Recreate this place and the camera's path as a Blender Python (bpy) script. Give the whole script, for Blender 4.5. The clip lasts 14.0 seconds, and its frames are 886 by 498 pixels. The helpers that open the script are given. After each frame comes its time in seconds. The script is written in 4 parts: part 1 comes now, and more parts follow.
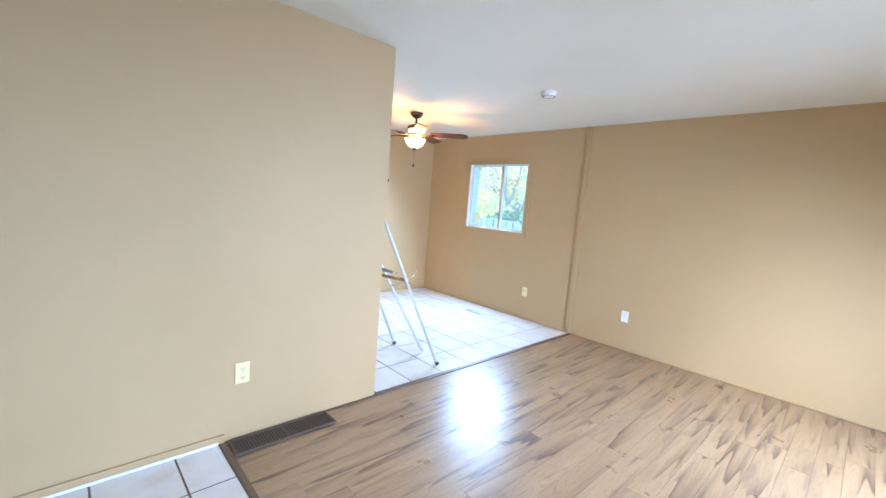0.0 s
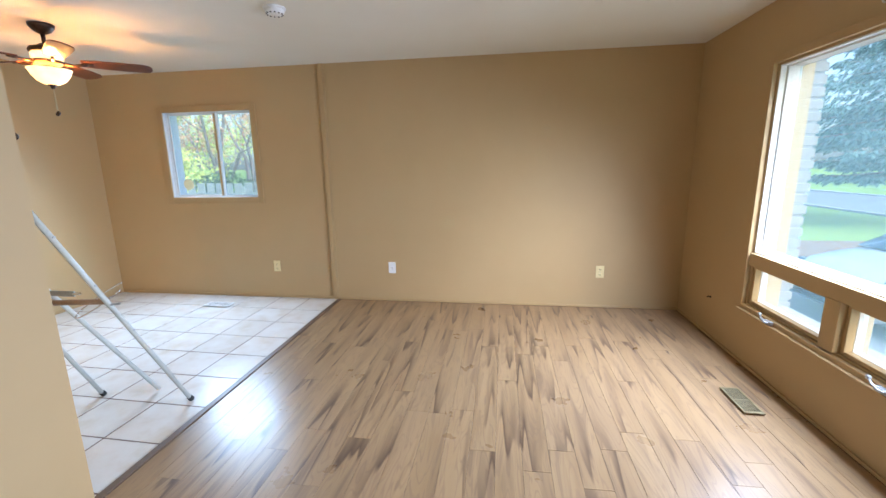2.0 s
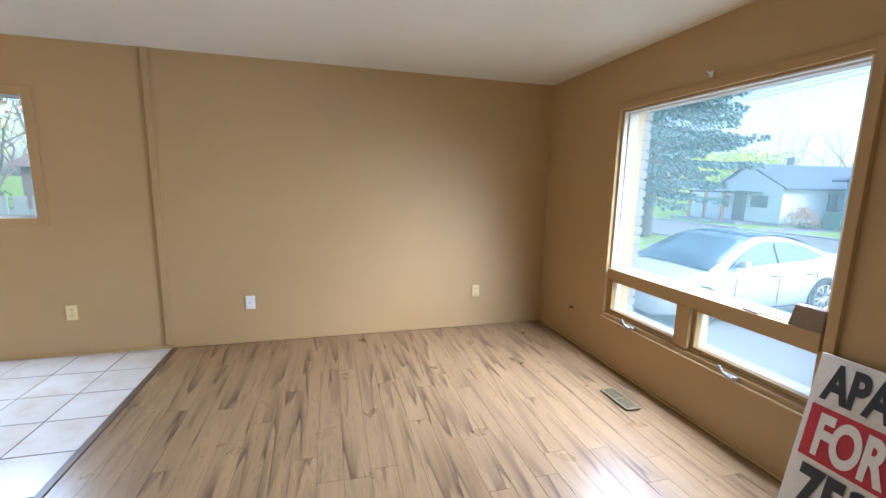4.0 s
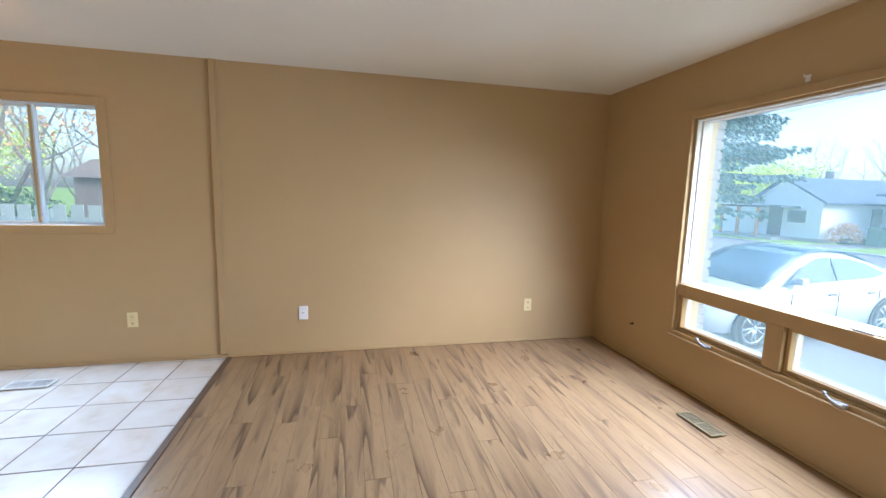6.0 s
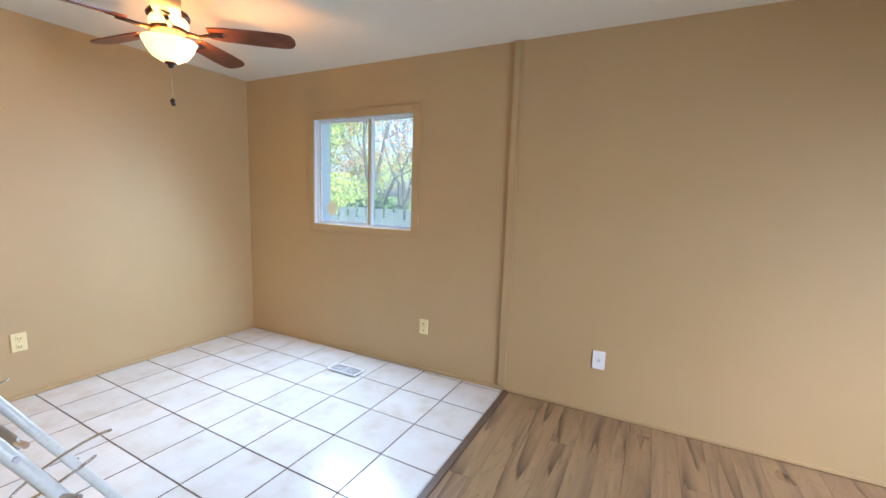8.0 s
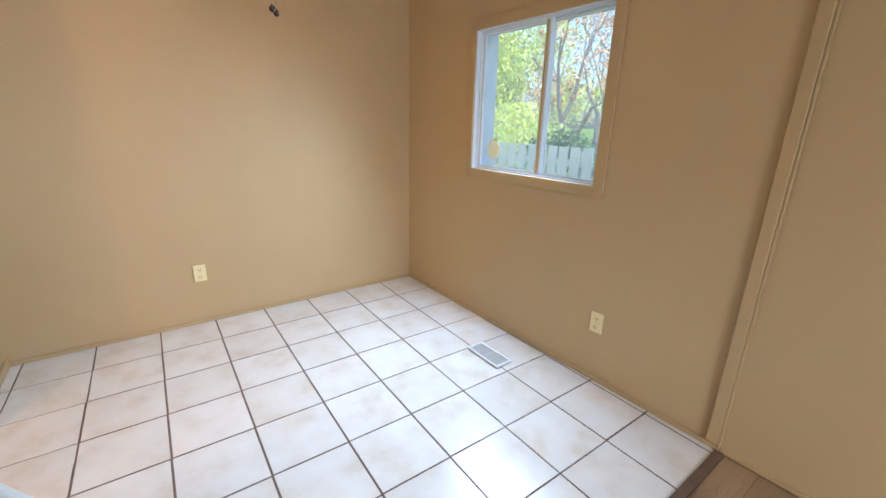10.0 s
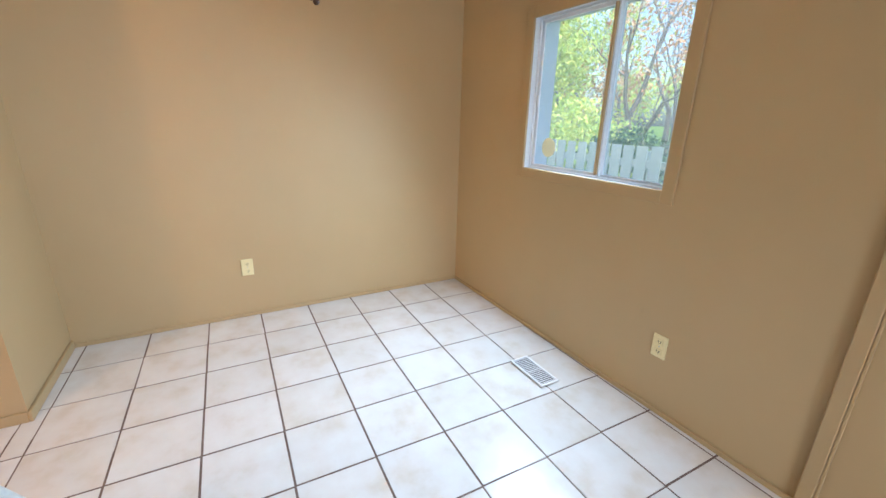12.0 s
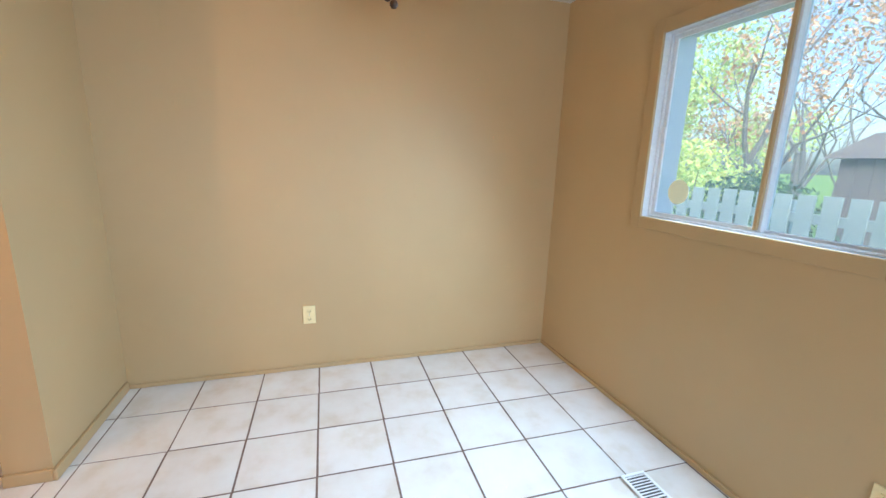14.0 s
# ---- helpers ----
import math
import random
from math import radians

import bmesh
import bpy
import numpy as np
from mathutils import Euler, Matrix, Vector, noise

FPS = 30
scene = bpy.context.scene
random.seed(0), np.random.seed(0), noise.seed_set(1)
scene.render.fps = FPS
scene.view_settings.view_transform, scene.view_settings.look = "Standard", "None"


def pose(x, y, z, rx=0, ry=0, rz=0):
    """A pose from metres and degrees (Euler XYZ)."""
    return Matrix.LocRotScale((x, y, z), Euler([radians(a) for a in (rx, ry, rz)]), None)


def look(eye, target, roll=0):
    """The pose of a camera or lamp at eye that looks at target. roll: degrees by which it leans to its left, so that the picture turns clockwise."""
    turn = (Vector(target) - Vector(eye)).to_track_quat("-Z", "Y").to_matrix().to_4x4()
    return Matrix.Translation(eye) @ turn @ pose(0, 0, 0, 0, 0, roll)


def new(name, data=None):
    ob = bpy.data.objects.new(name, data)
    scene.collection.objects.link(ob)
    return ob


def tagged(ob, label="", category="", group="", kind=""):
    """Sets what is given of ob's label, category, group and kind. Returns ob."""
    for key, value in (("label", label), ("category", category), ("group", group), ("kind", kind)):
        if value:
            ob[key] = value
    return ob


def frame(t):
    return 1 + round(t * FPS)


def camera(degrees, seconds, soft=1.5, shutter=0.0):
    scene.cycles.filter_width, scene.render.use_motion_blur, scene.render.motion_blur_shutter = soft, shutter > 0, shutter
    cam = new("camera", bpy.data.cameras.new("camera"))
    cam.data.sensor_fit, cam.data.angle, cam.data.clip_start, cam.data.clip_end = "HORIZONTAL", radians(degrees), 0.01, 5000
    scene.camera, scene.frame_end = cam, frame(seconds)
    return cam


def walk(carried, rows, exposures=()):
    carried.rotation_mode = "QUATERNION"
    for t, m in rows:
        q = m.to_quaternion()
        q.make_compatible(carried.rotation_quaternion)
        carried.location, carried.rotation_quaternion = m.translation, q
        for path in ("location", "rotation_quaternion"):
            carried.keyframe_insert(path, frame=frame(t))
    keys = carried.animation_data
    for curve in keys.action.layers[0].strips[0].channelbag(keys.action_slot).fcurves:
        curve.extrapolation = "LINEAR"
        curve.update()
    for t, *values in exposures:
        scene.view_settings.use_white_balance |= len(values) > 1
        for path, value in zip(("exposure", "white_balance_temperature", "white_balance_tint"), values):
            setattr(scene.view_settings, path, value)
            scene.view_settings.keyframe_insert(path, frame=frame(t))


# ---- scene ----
cam = camera(94.8, 14.0)
PATH = [
    (0, (2.338, -4.393, 1.415), (0.899, -3.022, 1.191), 4.6),
    (0.5, (2.199, -4.218, 1.415), (1.164, -2.519, 1.216), 2.8),
    (1, (2.071, -4.131, 1.425), (1.384, -2.265, 1.206), 5.4),
    (1.5, (1.88, -4.169, 1.432), (1.644, -2.212, 1.098), 3.1),
    (2, (1.763, -4.044, 1.412), (1.478, -2.106, 1.009), -0.9),
    (2.5, (1.659, -3.93, 1.396), (1.614, -1.962, 1.045), -0.4),
    (3, (1.53, -3.893, 1.399), (1.8, -1.939, 1.068), -0.8),
    (3.2, (1.493, -3.875, 1.432), (1.89, -1.949, 1.07), -1.1),
    (5.5, (1.04, -3.62, 1.437), (1.622, -1.721, 1.204), 1.8),
    (6, (1.03, -3.615, 1.406), (1.47, -1.682, 1.145), 1.5),
    (6.5, (1.07, -3.449, 1.401), (1.144, -1.469, 1.13), 0.6),
    (7, (1.085, -3.248, 1.393), (0.703, -1.306, 1.104), 0.8),
    (7.5, (0.943, -2.983, 1.435), (0.25, -1.127, 1.16), 2.5),
    (8, (0.855, -2.71, 1.376), (-0.046, -0.943, 1.122), 1.8),
    (8.5, (0.748, -2.408, 1.393), (-0.471, -0.852, 1.088), 1.8),
    (8.7, (0.713, -2.334, 1.389), (-0.593, -0.86, 1.042), 1.6),
    (10.8, (0.378, -1.839, 1.416), (-1.199, -0.792, 0.772), 1.4),
    (11, (0.374, -1.834, 1.404), (-1.225, -0.813, 0.77), 1.4),
    (11.5, (0.356, -1.815, 1.405), (-1.278, -0.849, 0.777), 1.4),
    (12, (0.358, -1.812, 1.4), (-1.308, -0.888, 0.794), 1.4),
    (12.5, (0.368, -1.831, 1.401), (-1.333, -0.949, 0.826), 1.4),
    (13, (0.355, -1.81, 1.394), (-1.381, -0.965, 0.871), 1.3),
    (13.5, (0.212, -1.738, 1.361), (-1.587, -1.013, 0.874), 0.8),
    (14, (-0.074, -1.648, 1.358), (-1.938, -1.059, 0.937), 1.8),
]
# seconds, stops, kelvin, tint
EXPOSURE = [(0, 2.55, 5250, 13), (1, 2.15, 5700, 13), (3.2, 1.97, 6050, 17), (6, 1.97, 6050, 17), (7.5, 2.03, 6000, 17), (10.8, 1.85, 6450, 17), (14, 1.98, 6050, 12)]
walk(cam, [(t, look(eye, target, roll)) for t, eye, target, roll in PATH], exposures=EXPOSURE)

# ---- world, sun, large lights ----
def make_world():
    w = bpy.data.worlds.new("sky")
    scene.world = w
    w.use_nodes = True
    nt = w.node_tree
    sky = nt.nodes.new("ShaderNodeTexSky")
    sky.sky_type = "NISHITA"
    sky.sun_disc = False
    sky.sun_elevation = radians(39)
    sky.sun_rotation = radians(133)
    sky.dust_density = 3.0
    sky.air_density = 1.0
    bg = nt.nodes["Background"]
    bg.inputs["Strength"].default_value = SKY
    nt.links.new(sky.outputs[0], bg.inputs["Color"])


def area_lamp(name, at, towards, sx, sy, watts, colour, spread=180):
    d = bpy.data.lights.new(name, "AREA")
    d.shape, d.size, d.size_y, d.energy, d.color = "RECTANGLE", sx, sy, watts, colour
    d.spread = radians(spread)
    ob = new(name, d)
    ob.matrix_world = look(at, towards)
    return ob


SKY = 0.115
make_world()
sun = bpy.data.lights.new("sun", "SUN")
sun.energy, sun.angle, sun.color = 0.85, radians(46), (0.95, 0.97, 1.0)
new("sun", sun).matrix_world = look((0, 0, 0), (-0.63, 0.59, -0.70))
DAY = (0.64, 0.78, 1.0)
for k in range(5):   # sky light falling in and down through the large pane
    z = 1.05 + 0.20 * k
    area_lamp("window_light_east", (3.48, -1.80, z), (3.48 - 0.80, -1.80, z - 0.60), 1.28, 0.18, 4.6, DAY, 138)
for z in (1.62, 1.16):   # light thrown back up from the driveway and lawn
    area_lamp("window_light_ground", (3.48, -1.80, z), (2.48, -1.80, z + 0.30), 1.44, 0.36, 0.35, (0.86, 0.90, 0.86), 150)
for k in range(5):
    z = 1.27 + 0.155 * k
    area_lamp("window_light_north", (-1.31, -0.018, z), (-1.31, -0.018 - 0.84, z - 0.54), 0.80, 0.155, 2.2, (0.52, 0.76, 1.0), 134)
# added bluish fill for the partition, set in a doorway out of view
area_lamp("unseen_doorway_fill", (3.62, -4.90, 0.95), (2.62, -4.60, 0.45), 0.84, 1.7, 8.0, (0.50, 0.74, 1.0), 120)
fan_lamp = bpy.data.lights.new("fan_bulb", "POINT")
fan_lamp.energy, fan_lamp.color, fan_lamp.shadow_soft_size = 15.0, (1.0, 0.43, 0.10), 0.03
new("fan_bulb", fan_lamp).location = (-1.38, -1.425, 2.07)
kitchen_lamp = bpy.data.lights.new("kitchen_bulb", "POINT")
kitchen_lamp.energy, kitchen_lamp.color, kitchen_lamp.shadow_soft_size = 11.0, (1.0, 0.64, 0.34), 0.06
new("kitchen_bulb", kitchen_lamp).location = (-0.72, -3.75, 2.2)


# ---- materials ----
class Mat:
    """A node material under construction."""

    def __init__(self, name, rough=0.5, metal=0.0):
        self.m = bpy.data.materials.new(name)
        self.m.use_nodes = True
        self.nt = self.m.node_tree
        self.b = self.nt.nodes["Principled BSDF"]
        self.b.inputs["Roughness"].default_value = rough
        self.b.inputs["Metallic"].default_value = metal

    def n(self, kind, **values):
        node = self.nt.nodes.new(kind)
        for k, v in values.items():
            node.inputs[k.replace("_", " ")].default_value = v
        return node

    def link(self, a, b):
        self.nt.links.new(a, b)

    def position(self, scale=(1, 1, 1), jitter=0.0):
        geo = self.n("ShaderNodeNewGeometry")
        out = geo.outputs["Position"]
        if jitter:
            info = self.n("ShaderNodeObjectInfo")
            mul = self.n("ShaderNodeVectorMath")
            mul.operation = "MULTIPLY"
            mul.inputs[1].default_value = (jitter, jitter * 2.7, jitter * 0.6)
            self.link(info.outputs["Random"], mul.inputs[0])
            add = self.n("ShaderNodeVectorMath")
            self.link(out, add.inputs[0])
            self.link(mul.outputs[0], add.inputs[1])
            out = add.outputs[0]
        mp = self.n("ShaderNodeMapping")
        mp.inputs["Scale"].default_value = scale
        self.link(out, mp.inputs["Vector"])
        return mp.outputs[0]

    def noise(self, scale, detail=3, rough=0.55, coords=None, distortion=0.0):
        t = self.n("ShaderNodeTexNoise", Scale=scale, Detail=detail, Roughness=rough, Distortion=distortion)
        self.link(coords or self.position(), t.inputs["Vector"])
        return t.outputs["Fac"]

    def ramp(self, fac, stops):
        r = self.n("ShaderNodeValToRGB")
        els = r.color_ramp.elements
        while len(els) < len(stops):
            els.new(0.5)
        for e, (p, c) in zip(els, stops):
            e.position, e.color = p, (*c, 1) if len(c) == 3 else c
        self.link(fac, r.inputs["Fac"])
        return r.outputs["Color"]

    def mix(self, a, b, fac, mode="MIX"):
        x = self.nt.nodes.new("ShaderNodeMix")
        x.data_type, x.blend_type = "RGBA", mode
        for value, sock in ((a, x.inputs[6]), (b, x.inputs[7]), (fac, x.inputs[0])):
            if isinstance(value, bpy.types.NodeSocket):
                self.link(value, sock)
            elif isinstance(value, (int, float)):
                sock.default_value = value
            else:
                sock.default_value = (*value, 1)
        return x.outputs[2]

    def colour(self, c):
        if isinstance(c, bpy.types.NodeSocket):
            self.link(c, self.b.inputs["Base Color"])
        else:
            self.b.inputs["Base Color"].default_value = (*c, 1)
        return self

    def bump(self, fac, strength, distance=0.002):
        bp = self.n("ShaderNodeBump", Strength=strength, Distance=distance)
        self.link(fac, bp.inputs["Height"])
        self.link(bp.outputs[0], self.b.inputs["Normal"])
        return self

    def roughness(self, fac, lo, hi):
        mr = self.n("ShaderNodeMapRange")
        mr.inputs["To Min"].default_value, mr.inputs["To Max"].default_value = lo, hi
        self.link(fac, mr.inputs["Value"])
        self.link(mr.outputs[0], self.b.inputs["Roughness"])
        return self


def mottled(name, a, b, scale=3.0, rough=0.5, fine=90.0, bump=0.15, depth=0.002, metal=0.0, jitter=0.0):
    """Two close colours at a broad and a fine scale, with fine relief."""
    m = Mat(name, rough, metal)
    broad = m.noise(scale, 4, 0.6, m.position(jitter=jitter))
    grain = m.noise(fine, 2)
    base = m.ramp(broad, [(0.3, a), (0.7, b)])
    c = m.mix(base, tuple(0.86 * v for v in a), m.ramp(grain, [(0.45, (0, 0, 0)), (0.75, (0.6, 0.6, 0.6))]))
    m.colour(c)
    if bump:
        m.bump(grain, bump, depth)
    m.roughness(broad, max(0.02, rough - 0.06), min(1, rough + 0.08))
    return m.m


def plain(name, c, rough=0.5, metal=0.0):
    return mottled(name, c, tuple(min(1, 1.08 * v) for v in c), 8.0, rough, 150.0, 0.05, 0.0005, metal)


def paint_wall(name, a, b, rough=0.55):
    """Rolled wall paint: faint patches, orange-peel relief, scuffs."""
    m = Mat(name, rough)
    broad = m.noise(1.1, 5, 0.6)
    peel = m.noise(160, 3, 0.6)
    scuff = m.noise(7, 6, 0.7, m.position((1, 1, 0.5)))
    c = m.ramp(broad, [(0.3, a), (0.7, b)])
    c = m.mix(c, tuple(0.80 * v for v in a), m.ramp(scuff, [(0.66, (0, 0, 0)), (0.80, (0.35, 0.35, 0.35))]))
    m.colour(c).bump(peel, 0.18, 0.0015).roughness(broad, rough - 0.08, rough + 0.08)
    return m.m


WALL = paint_wall("beige_wall_paint", (0.462, 0.317, 0.152), (0.496, 0.344, 0.171))
TRIM = paint_wall("beige_trim_paint", (0.441, 0.297, 0.138), (0.475, 0.323, 0.156), 0.42)
WHITE_TRIM = mottled("white_trim_paint", (0.74, 0.73, 0.69), (0.80, 0.79, 0.75), 6, 0.4)
VINYL = mottled("white_vinyl", (0.74, 0.77, 0.78), (0.80, 0.82, 0.83), 5, 0.35, bump=0.05)


def make_ceiling_paint():
    m = Mat("stippled_ceiling_paint", 0.85)
    broad = m.noise(0.9, 4)
    pits = m.noise(75, 4, 0.65)
    m.colour(m.ramp(broad, [(0.3, (0.75, 0.715, 0.615)), (0.7, (0.80, 0.77, 0.68))]))
    m.bump(pits, 0.45, 0.004)
    return m.m


CEILING = make_ceiling_paint()


def make_laminate():
    """Pale brown laminate boards with long dark flames, cathedral lines and pores."""
    m = Mat("laminate_wood", 0.3)
    flow = m.noise(1.0, 3, 0.5, m.position((9.0, 0.9, 1), 31), 0.5)
    flame = m.noise(1.0, 2, 0.45, m.position((12.0, 1.35, 1), 57), 0.8)
    drift = m.noise(1.0, 2, 0.5, m.position((5.0, 0.5, 1), 19))
    pores = m.noise(1.0, 3, 0.6, m.position((260, 8, 1), 11))
    lines = m.n("ShaderNodeMath")
    lines.operation = "MULTIPLY"
    lines.inputs[1].default_value = 70.0
    m.link(flame, lines.inputs[0])
    wave = m.n("ShaderNodeMath")
    wave.operation = "SINE"
    m.link(lines.outputs[0], wave.inputs[0])
    base = m.ramp(flow, [(0.25, (0.245, 0.150, 0.073)), (0.45, (0.305, 0.194, 0.097)), (0.65, (0.33, 0.213, 0.109)), (0.85, (0.27, 0.170, 0.084))])
    c = m.mix(base, (0.25, 0.16, 0.092), m.ramp(drift, [(0.5, (0, 0, 0)), (0.75, (0.45, 0.45, 0.45))]))
    c = m.mix(c, (0.215, 0.135, 0.08), m.ramp(wave.outputs[0], [(0.45, (0, 0, 0)), (1.0, (0.48, 0.48, 0.48))]))
    c = m.mix(c, (0.16, 0.10, 0.062), m.ramp(flame, [(0.55, (0, 0, 0)), (0.72, (0.6, 0.6, 0.6))]))
    # comet-shaped dark figure: a long faint tail that ends in a dark rounded head
    split = m.n("ShaderNodeSeparateXYZ")
    m.link(m.position((1, -1.5, 1), 41), split.inputs[0])
    bend = m.n("ShaderNodeMath")
    bend.operation = "MULTIPLY_ADD"
    bend.inputs[1].default_value = 2.4
    m.link(m.noise(1.0, 1, 0.4, m.position((17.0, 0.35, 1), 83)), bend.inputs[0])
    m.link(split.outputs["Y"], bend.inputs[2])
    saw = m.n("ShaderNodeMath")
    saw.operation = "FRACT"
    m.link(bend.outputs[0], saw.inputs[0])
    tail = m.ramp(saw.outputs[0], [(0.15, (0, 0, 0)), (0.65, (0.45, 0.45, 0.45)), (0.90, (1, 1, 1)), (0.985, (0, 0, 0))])
    streak = m.ramp(m.noise(1.0, 1, 0.4, m.position((15.0, 0.5, 1), 67), 0.2), [(0.48, (0, 0, 0)), (0.61, (1.0, 1.0, 1.0))])
    c = m.mix(c, (0.105, 0.062, 0.037), m.mix(tail, streak, 1.0, "MULTIPLY"))
    c = m.mix(c, (0.20, 0.13, 0.085), m.ramp(pores, [(0.56, (0, 0, 0)), (0.8, (0.4, 0.4, 0.4))]))
    info = m.n("ShaderNodeObjectInfo")
    tone = m.ramp(info.outputs["Random"], [(0.0, (1.06, 1.055, 1.05)), (0.5, (1.12, 1.12, 1.12)), (1.0, (1.17, 1.165, 1.16))])
    m.colour(m.mix(c, tone, 1.0, "MULTIPLY"))
    m.bump(pores, 0.12, 0.0008).roughness(m.noise(3.0, 4), 0.22, 0.38)
    return m.m


LAMINATE = make_laminate()
STRIP = mottled("dark_transition_wood", (0.11, 0.065, 0.04), (0.16, 0.10, 0.062), 9, 0.4)


def make_tile():
    m = Mat("cream_glazed_tile", 0.25)
    cloud = m.noise(6.0, 4, 0.55, m.position(jitter=23))
    fleck = m.noise(38, 3, 0.6, m.position(jitter=7))
    c = m.ramp(cloud, [(0.30, (0.67, 0.60, 0.51)), (0.48, (0.73, 0.69, 0.64)), (0.70, (0.765, 0.75, 0.715))])
    c = m.mix(c, (0.62, 0.51, 0.41), m.ramp(fleck, [(0.62, (0, 0, 0)), (0.8, (0.18, 0.18, 0.18))]))
    info = m.n("ShaderNodeObjectInfo")
    tone = m.ramp(info.outputs["Random"], [(0.0, (0.93, 0.92, 0.90)), (1.0, (1.0, 1.0, 1.0))])
    m.colour(m.mix(c, tone, 1.0, "MULTIPLY")).bump(cloud, 0.08, 0.003).roughness(cloud, 0.18, 0.30)
    return m.m


TILE = make_tile()
GROUT = mottled("brown_grout", (0.13, 0.078, 0.058), (0.21, 0.14, 0.105), 6, 0.9, 120, 0.4)
IVORY = plain("ivory_plastic", (0.76, 0.63, 0.33), 0.35)
WHITE_PLASTIC = plain("white_plastic", (0.80, 0.80, 0.79), 0.35)
DARK_SLOT = plain("dark_slot", (0.05, 0.04, 0.035), 0.6)
BRONZE = mottled("oiled_bronze", (0.045, 0.028, 0.02), (0.08, 0.05, 0.035), 14, 0.38, metal=0.85, bump=0.05)
CHROME = plain("chrome", (0.75, 0.75, 0.76), 0.16, 1.0)
STEEL = mottled("grey_steel", (0.42, 0.44, 0.46), (0.52, 0.54, 0.56), 12, 0.38, metal=0.8)
BRASS = mottled("brass_paint", (0.27, 0.22, 0.115), (0.36, 0.30, 0.17), 12, 0.4, metal=0.35)
RETURN_BROWN = mottled("brown_enamel", (0.075, 0.05, 0.038), (0.10, 0.068, 0.05), 10, 0.5)
WHITE_TUBE = mottled("white_enamel_tube", (0.54, 0.56, 0.52), (0.62, 0.63, 0.59), 9, 0.3)
RUBBER = plain("black_rubber", (0.025, 0.025, 0.025), 0.7)
RACK_WOOD = mottled("varnished_wood_bar", (0.28, 0.15, 0.075), (0.38, 0.22, 0.115), 16, 0.45)
BOX_BROWN = mottled("brown_cardboard", (0.22, 0.165, 0.125), (0.27, 0.205, 0.16), 9, 0.8)


def make_blade():
    m = Mat("cherry_blade", 0.3)
    g = m.noise(1.0, 4, 0.6, m.position((9, 9, 40)))
    m.colour(m.ramp(g, [(0.35, (0.085, 0.022, 0.012)), (0.65, (0.15, 0.045, 0.022))]))
    return m.m


BLADE = make_blade()


def make_lit_glass():
    m = Mat("lit_frosted_glass", 0.4)
    cloud = m.noise(14, 3)
    c = m.ramp(cloud, [(0.3, (1.0, 0.48, 0.13)), (0.7, (1.0, 0.58, 0.20))])
    m.colour((0.85, 0.72, 0.5))
    m.link(c, m.b.inputs["Emission Color"])
    m.b.inputs["Emission Strength"].default_value = 0.75
    return m.m


LIT_GLASS = make_lit_glass()


def make_glass(name, lo, hi, haze):
    m = bpy.data.materials.new(name)
    m.use_nodes = True
    nt = m.node_tree
    nt.nodes.remove(nt.nodes["Principled BSDF"])
    tr = nt.nodes.new("ShaderNodeBsdfTransparent")
    tr.inputs[0].default_value = (0.90, 0.97, 1.0, 1)
    gl = nt.nodes.new("ShaderNodeBsdfGlossy")
    gl.inputs["Roughness"].default_value = 0.02
    fr = nt.nodes.new("ShaderNodeLayerWeight")
    fr.inputs["Blend"].default_value = 0.08
    mx = nt.nodes.new("ShaderNodeMixShader")
    sc = nt.nodes.new("ShaderNodeMath")
    sc.operation = "MULTIPLY"
    sc.inputs[1].default_value = 0.04
    nt.links.new(fr.outputs["Facing"], sc.inputs[0])
    nt.links.new(sc.outputs[0], mx.inputs[0])
    nt.links.new(tr.outputs[0], mx.inputs[1])
    nt.links.new(gl.outputs[0], mx.inputs[2])
    # glare over the outdoor view, put into the pane as pale translucent colour
    glare_veil = nt.nodes.new("ShaderNodeBsdfTranslucent")
    glare_veil.inputs[0].default_value = (*haze, 1)
    veil_mix = nt.nodes.new("ShaderNodeMixShader")
    veil_noise = nt.nodes.new("ShaderNodeTexNoise")
    veil_noise.inputs["Scale"].default_value = 2.5
    amount = nt.nodes.new("ShaderNodeMapRange")
    amount.inputs["To Min"].default_value, amount.inputs["To Max"].default_value = lo, hi
    geo = nt.nodes.new("ShaderNodeNewGeometry")
    nt.links.new(geo.outputs["Position"], veil_noise.inputs["Vector"])
    nt.links.new(veil_noise.outputs["Fac"], amount.inputs["Value"])
    nt.links.new(amount.outputs[0], veil_mix.inputs[0])
    nt.links.new(mx.outputs[0], veil_mix.inputs[1])
    nt.links.new(glare_veil.outputs[0], veil_mix.inputs[2])
    nt.links.new(veil_mix.outputs[0], nt.nodes["Material Output"].inputs["Surface"])
    return m


# both glasses carry the painted glare veil; lo and hi set its strength
GLASS = make_glass("glare_veiled_window_glass", 0.08, 0.12, (0.50, 0.82, 0.95))
GLASS_VEILED = make_glass("glare_veiled_slider_glass", 0.15, 0.19, (0.88, 1.0, 1.0))
SIGN_WHITE = mottled("sign_board_white", (0.72, 0.70, 0.66), (0.80, 0.78, 0.74), 5, 0.45)
SIGN_RED = mottled("sign_red", (0.42, 0.015, 0.03), (0.50, 0.02, 0.04), 6, 0.4)
SIGN_BLACK = plain("sign_black", (0.02, 0.02, 0.022), 0.45)
